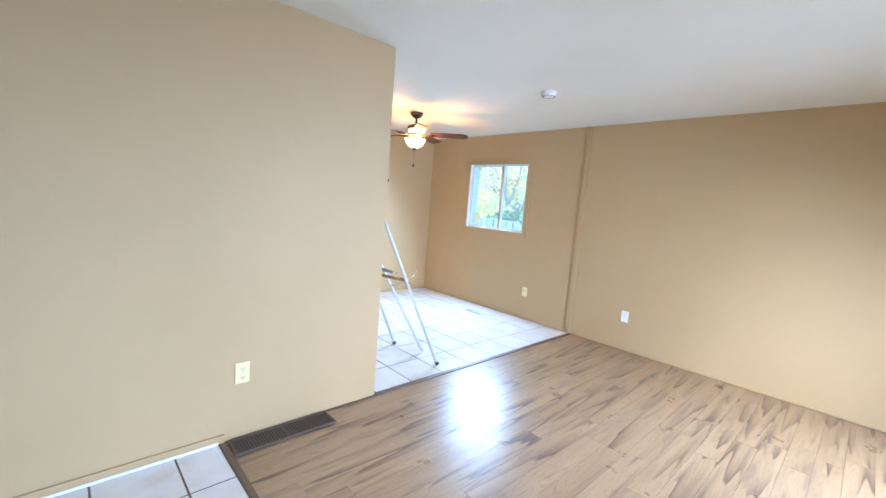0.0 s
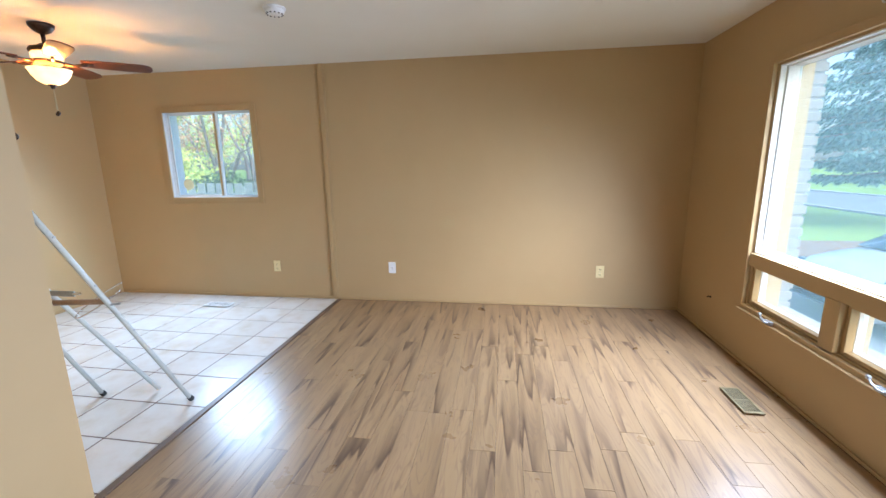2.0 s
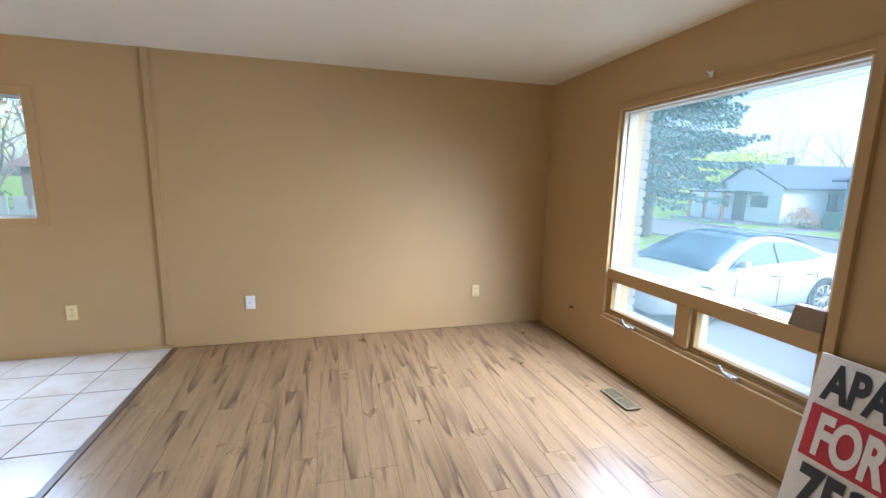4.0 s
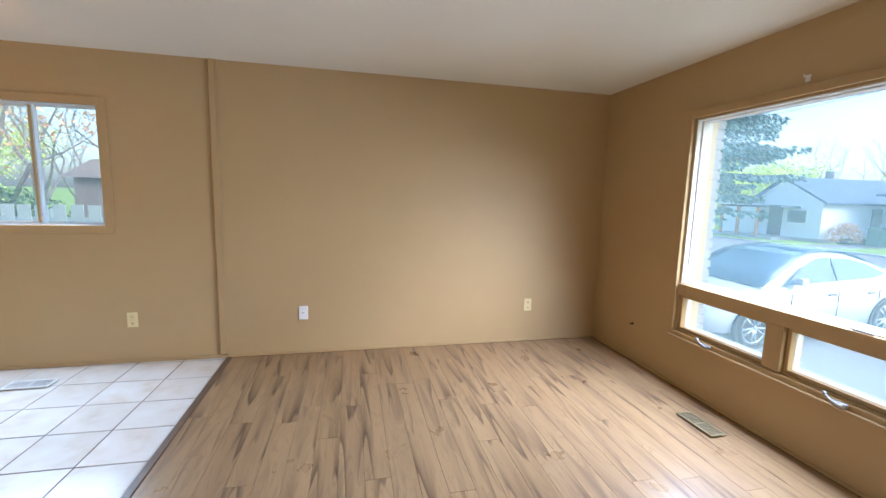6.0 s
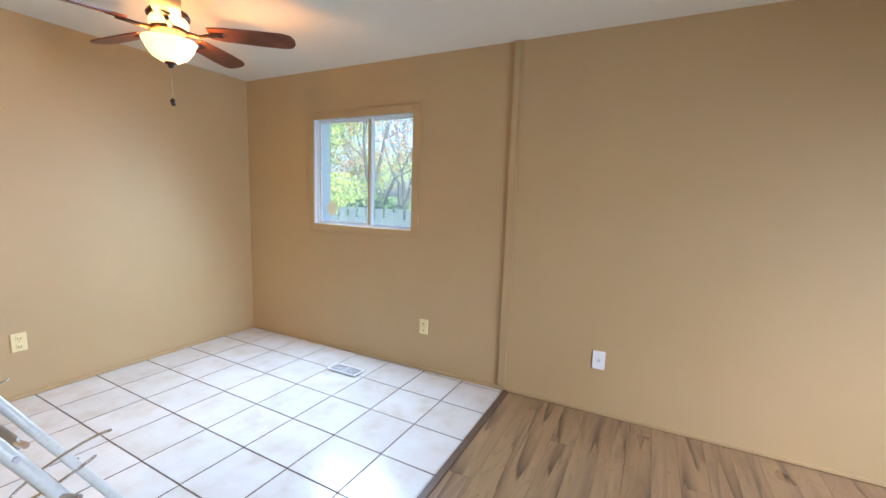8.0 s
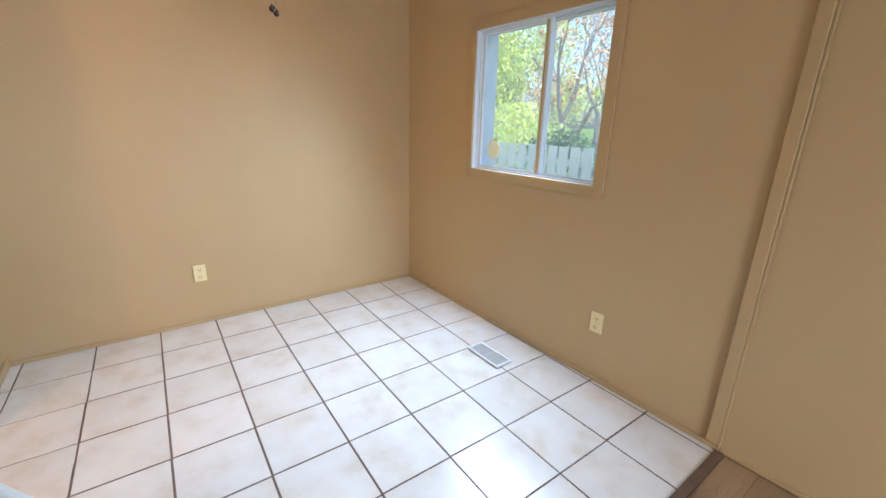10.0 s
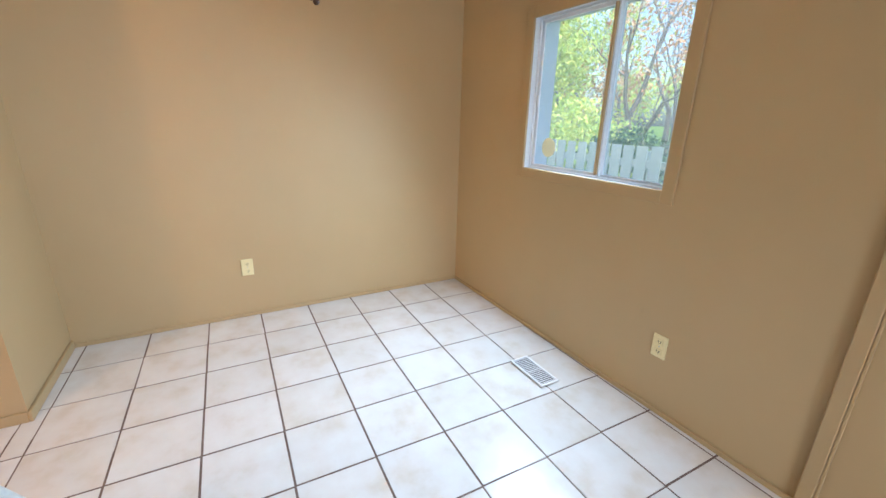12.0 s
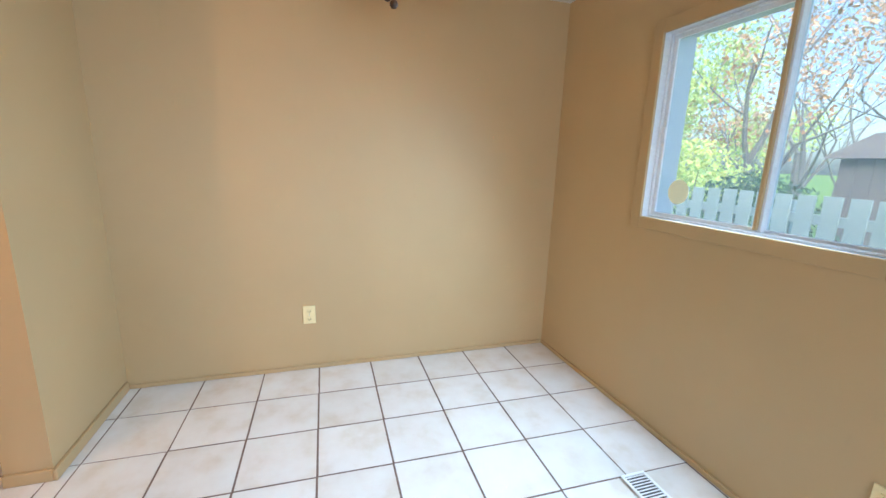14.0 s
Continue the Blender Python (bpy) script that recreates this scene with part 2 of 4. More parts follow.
# outdoors
GRASS = mottled("lawn_grass", (0.16, 0.29, 0.04), (0.26, 0.37, 0.07), 0.5, 0.9, 22, 0.8, 0.03)
LITTER = mottled("leaf_litter_soil", (0.20, 0.12, 0.075), (0.30, 0.20, 0.13), 1.4, 0.95, 25, 0.8, 0.02)
ASPHALT = mottled("pale_asphalt", (0.16, 0.165, 0.17), (0.21, 0.215, 0.22), 0.7, 0.9, 70, 0.4)
CONCRETE = mottled("driveway_concrete", (0.20, 0.205, 0.21), (0.26, 0.265, 0.27), 0.8, 0.85, 60, 0.3)
KERB = mottled("kerb_concrete", (0.40, 0.39, 0.37), (0.48, 0.47, 0.45), 2.0, 0.85)
BRICK = mottled("painted_brick", (0.27, 0.25, 0.24), (0.35, 0.325, 0.31), 9, 0.8, 60, 0.5, jitter=5)
MORTAR = mottled("mortar", (0.28, 0.27, 0.265), (0.34, 0.33, 0.32), 12, 0.9)
SIDING = mottled("white_siding", (0.74, 0.75, 0.76), (0.80, 0.81, 0.82), 1.5, 0.6)
SIDING_BLUE = mottled("pale_blue_siding", (0.46, 0.57, 0.64), (0.53, 0.64, 0.71), 1.5, 0.6)
ROOF_SHINGLE = mottled("slate_blue_shingles", (0.05, 0.085, 0.14), (0.08, 0.12, 0.19), 1.8, 0.85, 9, 0.6, 0.02)
ORANGE_WOOD = mottled("cedar_post", (0.48, 0.22, 0.09), (0.56, 0.28, 0.13), 6, 0.6)
DARK_CLOTH = mottled("dark_awning", (0.05, 0.06, 0.08), (0.08, 0.09, 0.11), 4, 0.8)
HOUSE_GLASS = plain("dark_house_pane", (0.06, 0.08, 0.10), 0.08)
DECK = mottled("weathered_deck", (0.28, 0.27, 0.25), (0.36, 0.35, 0.33), 4, 0.8)
FENCE = mottled("weathered_fence_board", (0.40, 0.47, 0.43), (0.50, 0.56, 0.52), 5, 0.85, 40, 0.4, jitter=9)
BARK = mottled("grey_bark", (0.18, 0.155, 0.14), (0.29, 0.255, 0.235), 8, 0.95, 40, 0.8, 0.01)
CAR_PAINT = mottled("white_car_paint", (0.50, 0.535, 0.57), (0.56, 0.595, 0.63), 3, 0.14, bump=0)
CAR_GLASS = plain("tinted_car_glass", (0.06, 0.13, 0.19), 0.06)
CAR_TRIM = plain("black_car_trim", (0.03, 0.03, 0.032), 0.5)
RIM_GREY = plain("grey_alloy", (0.45, 0.46, 0.48), 0.3, 0.9)


def leafy(name, stops, rough=0.7):
    m = Mat(name, rough)
    geo = m.n("ShaderNodeNewGeometry")
    m.colour(m.ramp(geo.outputs["Random Per Island"], stops))
    m.b.inputs["Subsurface Weight"].default_value = 0.0
    return m.m


LEAF_GREEN = leafy("yellow_green_leaves", [(0.0, (0.38, 0.58, 0.14)), (0.5, (0.60, 0.72, 0.18)), (1.0, (0.82, 0.78, 0.20))])
LEAF_ORANGE = leafy("rusty_leaves", [(0.0, (0.55, 0.25, 0.12)), (0.6, (0.70, 0.40, 0.22)), (1.0, (0.75, 0.52, 0.32))])
LEAF_SHRUB = leafy("dark_shrub_leaves", [(0.0, (0.03, 0.08, 0.03)), (1.0, (0.08, 0.15, 0.06))])
NEEDLES = leafy("blue_spruce_needles", [(0.0, (0.07, 0.15, 0.14)), (0.6, (0.12, 0.22, 0.20)), (1.0, (0.19, 0.31, 0.28))])
SHED = mottled("brown_shed_boards", (0.17, 0.13, 0.11), (0.23, 0.18, 0.15), 3, 0.85)
STICKER = plain("pale_yellow_sticker", (0.88, 0.90, 0.62), 0.5)
BIN_GREEN = plain("green_bin", (0.05, 0.16, 0.10), 0.5)


# ---- mesh helpers ----
def bm_box(bm, x0, x1, y0, y1, z0, z1):
    v = [bm.verts.new((x, y, z)) for x in (x0, x1) for y in (y0, y1) for z in (z0, z1)]
    for f in ((0, 1, 3, 2), (4, 6, 7, 5), (0, 4, 5, 1), (2, 3, 7, 6), (0, 2, 6, 4), (1, 5, 7, 3)):
        bm.faces.new([v[i] for i in f])


def boxes(*all_boxes):
    bm = bmesh.new()
    for b in all_boxes:
        bm_box(bm, *b)
    return bm


def bevelled(x0, x1, y0, y1, z0, z1, r=0.004, seg=2):
    bm = boxes((x0, x1, y0, y1, z0, z1))
    bmesh.ops.bevel(bm, geom=list(bm.edges), offset=r, segments=seg, affect="EDGES", profile=0.5)
    return bm


def bm_tube(bm, pts, radii, n=10, cap=True):
    """A round tube along points, with a radius for each."""
    pts = [Vector(p) for p in pts]
    rings = []
    for i, p in enumerate(pts):
        d = (pts[min(i + 1, len(pts) - 1)] - pts[max(i - 1, 0)]).normalized()
        u = d.cross(Vector((0.31, 0.17, 0.93)))
        if u.length < 0.05:
            u = d.cross(Vector((1, 0, 0)))
        u.normalize()
        w = d.cross(u)
        r = radii[i] if isinstance(radii, (list, tuple)) else radii
        rings.append([bm.verts.new(p + r * (math.cos(a) * u + math.sin(a) * w)) for a in (2 * math.pi * k / n for k in range(n))])
    for a, b in zip(rings, rings[1:]):
        for k in range(n):
            bm.faces.new((a[k], a[(k + 1) % n], b[(k + 1) % n], b[k]))
    if cap:
        bm.faces.new(rings[0][::-1])
        bm.faces.new(rings[-1])


def tube(pts, radii, n=10):
    bm = bmesh.new()
    bm_tube(bm, pts, radii, n)
    return bm


def lathe(profile, n=28, at=(0, 0, 0)):
    """Turned shape from (radius, z) pairs."""
    bm = bmesh.new()
    rings = []
    for r, z in profile:
        if r < 1e-5:
            rings.append([bm.verts.new((at[0], at[1], at[2] + z))])
        else:
            rings.append([bm.verts.new((at[0] + r * math.cos(2 * math.pi * k / n), at[1] + r * math.sin(2 * math.pi * k / n), at[2] + z)) for k in range(n)])
    for a, b in zip(rings, rings[1:]):
        for k in range(n):
            j = (k + 1) % n
            q = []
            for v in (a[k % len(a)], a[j % len(a)], b[j % len(b)], b[k % len(b)]):
                if v not in q:
                    q.append(v)
            if len(q) > 2:
                bm.faces.new(q)
    return bm


def mesh_of(name, bm, material, smooth=False):
    bmesh.ops.recalc_face_normals(bm, faces=list(bm.faces))
    me = bpy.data.meshes.new(name)
    bm.to_mesh(me)
    bm.free()
    me.materials.append(material)
    if smooth:
        me.polygons.foreach_set("use_smooth", [True] * len(me.polygons))
    return me


def part(name, bm, material, parent, label="", smooth=False):
    ob = new(name, mesh_of(name, bm, material, smooth))
    ob.parent = parent
    return tagged(ob, label)


def thing(name, label, category, at=(0, 0, 0), turn=0, group="", kind=""):
    ob = new(name)
    ob.matrix_world = pose(*at, 0, 0, turn)
    return tagged(ob, label, category, group, kind)


def structure(name, bm, material, label, category="structure"):
    return tagged(new(name, mesh_of(name, bm, material)), label, category, "", "structure")


# ---- the shell of the house ----
H = 2.40
NX0, NX1, NZ0, NZ1 = -1.845, -0.775, 1.075, 2.03   # rough opening of the north window
EY0, EY1, EZ0, EZ1 = -2.575, -1.03, 0.405, 2.025    # rough opening of the east window
SOUTH = -5.8
structure("wall_north", boxes((-2.87, NX0, 0, 0.2, -0.8, H), (NX1, 3.68, 0, 0.2, -0.8, H), (NX0, NX1, 0, 0.2, -0.8, NZ0), (NX0, NX1, 0, 0.2, NZ1, H)),
          WALL, "plain beige painted wall with a small window", "wall")
structure("wall_east", boxes((3.46, 3.68, SOUTH, -5.35, -0.8, H), (3.46, 3.68, -5.35, -4.45, -0.8, 0.0), (3.46, 3.68, -5.35, -4.45, 2.06, H), (3.46, 3.68, -4.45, EY0, -0.8, H), (3.46, 3.68, EY1, 0, -0.8, H), (3.46, 3.68, EY0, EY1, -0.8, EZ0), (3.46, 3.68, EY0, EY1, EZ1, H)),
          WALL, "beige painted wall with a large picture window", "wall")
structure("wall_west", boxes((-2.87, -2.669, SOUTH, 0, -0.8, H)), WALL, "plain beige painted wall of the dining area", "wall")
structure("wall_stub", boxes((-2.669, -1.952, -2.90, -2.733, 0, H)), WALL, "short beige wall beside the kitchen opening", "wall")
structure("wall_partition", boxes((-0.11, 0.022, SOUTH, -2.757, 0, H), (-0.95, -0.11, -2.89, -2.757, 0, H)), WALL,
          "beige partition wall between entrance and kitchen", "wall")
structure("wall_south", boxes((-2.87, 3.68, SOUTH - 0.2, SOUTH, -0.8, H)), WALL, "plain beige wall behind the entrance", "wall")
structure("ceiling", boxes((-2.87, 3.68, SOUTH - 0.2, 0.2, H, H + 0.2)), CEILING, "white stippled plaster ceiling", "ceiling")
structure("roof", boxes((-3.3, 4.1, SOUTH - 0.6, 0.6, H + 0.2, H + 0.35)), ROOF_SHINGLE, "low roof over the house", "roof")
structure("trim_pilaster", bevelled(-0.040, 0.008, -0.022, -0.001, 0.036, H - 0.001, 0.004), TRIM, "narrow beige board over the wall joint", "trim")
structure("trim_pilaster_strip", bevelled(0.009, 0.018, -0.015, -0.001, 0.0, H - 0.001, 0.002), TRIM, "thin beige batten beside the wall joint", "trim")


def skirting(name, x0, x1, y0, y1, h, material, label, r=0.004):
    structure(name, bevelled(x0, x1, y0, y1, 0.001, h, r), material, label, "baseboard")


skirting("baseboard_north", -2.655, 0.008, -0.014, -0.001, 0.026, TRIM, "low beige baseboard along the tiles")
skirting("baseboard_west", -2.668, -2.654, -2.72, -0.017, 0.026, TRIM, "low beige baseboard along the tiles")
skirting("baseboard_stub", -2.653, -1.937, -2.732, -2.717, 0.055, TRIM, "beige baseboard on the stub wall")
skirting("baseboard_stub_end", -1.951, -1.937, -2.90, -2.7325, 0.055, TRIM, "beige baseboard on the wall end")
skirting("baseboard_living", 0.02, 3.44, -0.013, -0.001, 0.022, TRIM, "thin beige shoe moulding")
skirting("baseboard_east", 3.447, 3.459, -4.40, -0.014, 0.022, TRIM, "thin beige shoe moulding")
skirting("baseboard_entrance", 0.023, 0.038, SOUTH, -3.745, 0.05, TRIM, "beige baseboard at the entrance")
skirting("baseboard_entrance_cap", 0.0385, 0.045, SOUTH, -3.78, 0.018, WHITE_TRIM, "thin white bead at the foot of the partition")


# unseen doorway, added as the opening for the partition's fill lamp
dw = thing("added_doorway_1", "plain beige casing round an unseen doorway added to let in light", "doorway", kind="structure")
for y0, y1, z0, z1 in ((-5.41, -5.345, 0.001, 2.12), (-4.455, -4.39, 0.001, 2.12), (-5.344, -4.456, 2.055, 2.12)):
    part("casing", bevelled(3.440, 3.459, y0, y1, z0, z1, 0.004), TRIM, dw)
part("threshold", bevelled(3.47, 3.67, -5.345, -4.455, 0.001, 0.02, 0.004), STRIP, dw, "dark wooden threshold")


# ---- windows ----
def frame_boxes(a0, a1, b0, b1, w):
    """Four bars round a rectangle in (a, b), butted end to end."""
    return [(a0, a0 + w, b0, b1), (a1 - w, a1, b0, b1), (a0 + w, a1 - w, b0, b0 + w), (a0 + w, a1 - w, b1 - w, b1)]


def bars_xz(y0, y1, rects):
    return boxes(*[(a0, a1, y0, y1, b0, b1) for a0, a1, b0, b1 in rects])


def bars_yz(x0, x1, rects):
    return boxes(*[(x0, x1, a0, a1, b0, b1) for a0, a1, b0, b1 in rects])


def softened(bm, r=0.003):
    bmesh.ops.bevel(bm, geom=list(bm.edges), offset=r, segments=2, affect="EDGES", profile=0.5)
    return bm


def north_window():
    w = thing("window_1", "white vinyl sliding window with beige casing", "window", kind="structure")
    part("casing", softened(bars_xz(-0.016, -0.001, frame_boxes(-1.873, -0.745, 1.047, 2.058, 0.062))), TRIM, w, "beige painted casing")
    part("window_frame", softened(bars_xz(0.0, 0.198, frame_boxes(-1.8445, -0.7755, 1.0755, 2.0295, 0.030))), VINYL, w, "white vinyl frame")
    part("track", softened(bars_xz(0.035, 0.05, frame_boxes(-1.8135, -0.8065, 1.1065, 1.9985, 0.010))), VINYL, w)
    sash = part("sliding_sash", softened(bars_xz(0.052, 0.075, frame_boxes(-1.813, -1.238, 1.107, 1.998, 0.026))), VINYL, w, "white sliding sash")
    part("pane", boxes((-1.788, -1.263, 0.062, 0.066, 1.132, 1.973)), GLASS_VEILED, sash).visible_shadow = False
    part("meeting_stile", softened(boxes((-1.262, -1.246, 0.036, 0.051, 1.124, 1.981))), TRIM, sash, "tan wooden meeting strip")
    part("latch", bevelled(-1.79, -1.775, 0.036, 0.05, 1.50, 1.56, 0.003), WHITE_PLASTIC, sash)
    fixed = part("fixed_sash", softened(bars_xz(0.085, 0.11, frame_boxes(-1.262, -0.807, 1.107, 1.998, 0.016))), VINYL, w)
    part("pane", boxes((-1.247, -0.822, 0.095, 0.099, 1.122, 1.983)), GLASS_VEILED, fixed).visible_shadow = False
    bm = bmesh.new()
    bmesh.ops.create_circle(bm, cap_ends=True, segments=32, radius=0.06, matrix=pose(-1.665, 0.0600, 1.245, 90))
    ext = bmesh.ops.extrude_face_region(bm, geom=list(bm.faces))
    bmesh.ops.translate(bm, vec=(0, 0.001, 0), verts=[v for v in ext["geom"] if isinstance(v, bmesh.types.BMVert)])
    part("sticker", bm, STICKER, w, "round pale yellow sticker on the glass")


north_window()


def crank(parent, y, z):
    c = part("crank_base", bevelled(3.405, 3.430, y - 0.035, y + 0.035, z - 0.012, z + 0.012, 0.006), STEEL, parent, "grey metal window crank")
    part("crank_arm", tube([(3.405, y - 0.02, z), (3.392, y - 0.005, z + 0.004), (3.390, y + 0.03, z + 0.02), (3.398, y + 0.055, z + 0.032)], [0.007, 0.007, 0.0055, 0.005], 10), STEEL, c, smooth=True)
    part("crank_knob", lathe([(0, -0.01), (0.009, -0.008), (0.011, 0), (0.009, 0.008), (0, 0.01)], 12, (3.398, y + 0.058, z + 0.034)), STEEL, c, smooth=True)


def east_window():
    w = thing("window_2", "large picture window over two small awning windows, beige wooden frame", "window", (0, 0.025, 0), kind="structure")
    part("casing", softened(bars_yz(3.432, 3.459, frame_boxes(-2.625, -1.03, 0.385, 2.047, 0.045))), TRIM, w, "beige painted casing")
    part("window_frame", softened(bars_yz(3.46, 3.60, frame_boxes(-2.599, -1.056, 0.406, 2.024, 0.034))), TRIM, w)
    part("rail", softened(boxes((3.437, 3.60, -2.564, -1.091, 0.712, 0.797))), TRIM, w, "beige rail between the panes")
    part("mullion", softened(boxes((3.437, 3.60, -1.877, -1.776, 0.441, 0.711))), TRIM, w, "beige post between the lower panes")
    part("sill", softened(boxes((3.41, 3.4315, -2.59, -1.06, 0.385, 0.402))), TRIM, w)
    stop = part("picture_stop", softened(bars_yz(3.50, 3.578, frame_boxes(-2.563, -1.092, 0.799, 1.989, 0.016))), WHITE_TRIM, w, "white painted stop round the large pane")
    part("inner_bead", softened(bars_yz(3.462, 3.498, frame_boxes(-2.563, -1.092, 0.799, 1.989, 0.007)), 0.002), WHITE_TRIM, stop)
    part("pane", boxes((3.564, 3.570, -2.546, -1.109, 0.816, 1.972)), GLASS, w).visible_shadow = False
    for y0, y1 in ((-1.775, -1.092), (-2.563, -1.878)):
        s = part("awning_sash", softened(bars_yz(3.472, 3.512, frame_boxes(y0, y1, 0.441, 0.711, 0.022))), TRIM, w)
        part("glazing_bead", softened(bars_yz(3.514, 3.555, frame_boxes(y0 + 0.003, y1 - 0.003, 0.444, 0.708, 0.018)), 0.002), WHITE_TRIM, s, "white glazing bead")
        part("pane", boxes((3.53, 3.536, y0 + 0.02, y1 - 0.02, 0.461, 0.691)), GLASS, s).visible_shadow = False
        crank(w, (y0 + y1) / 2 + (0.03 if y0 > -1.8 else 0.02), 0.418)
        part("hinge_pin", tube([(3.468, y0 + 0.012, 0.56), (3.468, y0 + 0.012, 0.60)], 0.004, 8), STEEL, s)
    part("sash_lock", softened(boxes((3.44, 3.47, -2.28, -2.19, 0.798, 0.808))), STEEL, w, "chrome latch on the rail")
    part("lock_arm", tube([(3.452, -2.27, 0.816), (3.447, -2.23, 0.820), (3.45, -2.18, 0.816)], 0.004, 8), STEEL, w)


east_window()


def bracket(y, z):
    b = thing("curtain_bracket", "small white plastic curtain bracket screwed to the wall", "bracket", (3.459, y, z), 0, "curtain brackets")
    part("plate", bevelled(-0.006, 0.0, -0.012, 0.012, -0.018, 0.018, 0.002), WHITE_PLASTIC, b)
    part("hook", tube([(-0.006, 0, 0.004), (-0.028, 0, 0.006), (-0.034, 0, 0.018)], 0.004, 8), WHITE_PLASTIC, b)


bracket(-1.785, 2.088)

cs = thing("cable_stub", "short dark cable end poking out of the wall", "cable", (3.459, -0.585, 0.326))
part("cable", tube([(0.0, 0, 0), (-0.018, 0.002, 0.004), (-0.026, 0.004, -0.008)], 0.004, 8), RUBBER, cs)
part("grommet", lathe([(0, 0), (0.010, 0), (0.009, 0.003), (0, 0.004)], 12), DARK_SLOT, cs).matrix_local = pose(0, 0, 0, 0, -90)

# brown box on the window rail
bx = thing("small_box", "small brown cardboard box standing on the window rail", "box", (3.468, -2.468, 0.798))
bm = bmesh.new()
quad = [(-0.03, -0.073), (0.03, -0.073), (0.03, 0.073), (-0.03, 0.073)]
low = [bm.verts.new((x, y, 0.0)) for x, y in quad]
top = [bm.verts.new((x * 0.9, y * (0.72 if y > 0 else 1.0), 0.105)) for x, y in quad]
bm.faces.new(low[::-1])
bm.faces.new(top)
for i in range(4):
    bm.faces.new((low[i], low[(i + 1) % 4], top[(i + 1) % 4], top[i]))
bmesh.ops.bevel(bm, geom=list(bm.edges), offset=0.004, segments=2, affect="EDGES")
part("carton", bm, BOX_BROWN, bx)


# ---- wall plates, registers, detector ----
def outlet(at, turn, material, label, slots=True):
    o = thing("wall_outlet", label, "outlet", at, turn, "wall outlets")
    part("plate", bevelled(-0.038, 0.038, -0.007, 0.0, -0.06, 0.06, 0.003), material, o)
    for z in (-0.026, 0.026) if slots else (0.0,):
        r = part("receptacle", bevelled(-0.017, 0.017, -0.0105, -0.0065, z - 0.014, z + 0.014, 0.003), material, o)
        part("slots", boxes((-0.008, -0.005, -0.0112, -0.0100, z - 0.005, z + 0.006), (0.005, 0.008, -0.0112, -0.0100, z - 0.005, z + 0.006), (-0.002, 0.002, -0.0112, -0.0100, z - 0.011, z - 0.007)), DARK_SLOT, r)
    part("screw", lathe([(0, 0), (0.0035, 0.0), (0.003, 0.0015), (0, 0.002)], 10), STEEL, o).matrix_local = pose(0, -0.0065, 0, 90)


outlet((-0.674, -0.001, 0.357), 0, IVORY, "ivory plastic duplex outlet on the beige wall")
outlet((0.625, -0.001, 0.365), 0, WHITE_PLASTIC, "white plastic wall plate with a single socket", False)
outlet((2.718, -0.001, 0.365), 0, IVORY, "ivory plastic duplex outlet on the beige wall")
outlet((-2.668, -1.711, 0.373), 90, IVORY, "ivory plastic duplex outlet on the dining wall")
outlet((0.0235, -3.66, 0.385), 90, IVORY, "ivory plastic duplex outlet on the partition wall")


def register(name, label, x0, x1, y0, y1, material, along_x, n, rim=0.012):
    r = thing(name, label, "floor register", ((x0 + x1) / 2, (y0 + y1) / 2, 0.0125))
    a, b = (x1 - x0) / 2, (y1 - y0) / 2
    part("duct_shadow", boxes((-a + rim, a - rim, -b + rim, b - rim, -0.0035, -0.001)), DARK_SLOT, r)
    part("rim", softened(boxes(*[(p, q, s, t, -0.0035, 0.004) for p, q, s, t in frame_boxes(-a, a, -b, b, rim)]), 0.0015), material, r)
    blank = boxes((-0.004, 0.004, -b + rim, b - rim, -0.001, 0.003)) if along_x else boxes((-a + rim, a - rim, -0.004, 0.004, -0.001, 0.003))
    part("bridge", blank, material, r)
    for i in range(n):
        if along_x:
            x = -a + rim + (i + 0.5) * (2 * a - 2 * rim) / n
            bm = boxes((x - 0.0025, x + 0.0025, -b + rim, b - rim, 0.0, 0.0028))
        else:
            y = -b + rim + (i + 0.5) * (2 * b - 2 * rim) / n
            bm = boxes((-a + rim, a - rim, y - 0.0032, y + 0.0032, 0.0, 0.0028))
        part("slat", bm, material, r)


register("floor_register", "white metal floor register set in the tiles", -1.318, -1.040, -0.395, -0.27, WHITE_PLASTIC, True, 17)
register("floor_register", "brass-coloured floor register set in the laminate", 3.135, 3.245, -1.755, -1.48, BRASS, False, 18)
register("return_grille", "long dark brown return-air grille set in the laminate", 0.05, 0.205, -3.735, -3.155, RETURN_BROWN, False, 34)

sd = thing("smoke_detector", "round white smoke detector on the ceiling", "smoke detector", (0.325, -1.405, H - 0.001))
part("base_ring", lathe([(0, 0), (0.068, 0), (0.07, -0.006), (0.066, -0.012), (0, -0.012)], 32), WHITE_PLASTIC, sd, smooth=True)
part("cover", lathe([(0.058, -0.0125), (0.06, -0.022), (0.052, -0.036), (0.03, -0.042), (0, -0.043)], 32), WHITE_PLASTIC, sd, smooth=True)
part("vents", boxes(*[(0.048 * math.cos(a) - 0.004, 0.048 * math.cos(a) + 0.004, 0.048 * math.sin(a) - 0.004, 0.048 * math.sin(a) + 0.004, -0.041, -0.034) for a in (k * math.pi / 6 for k in range(12))]), DARK_SLOT, sd)


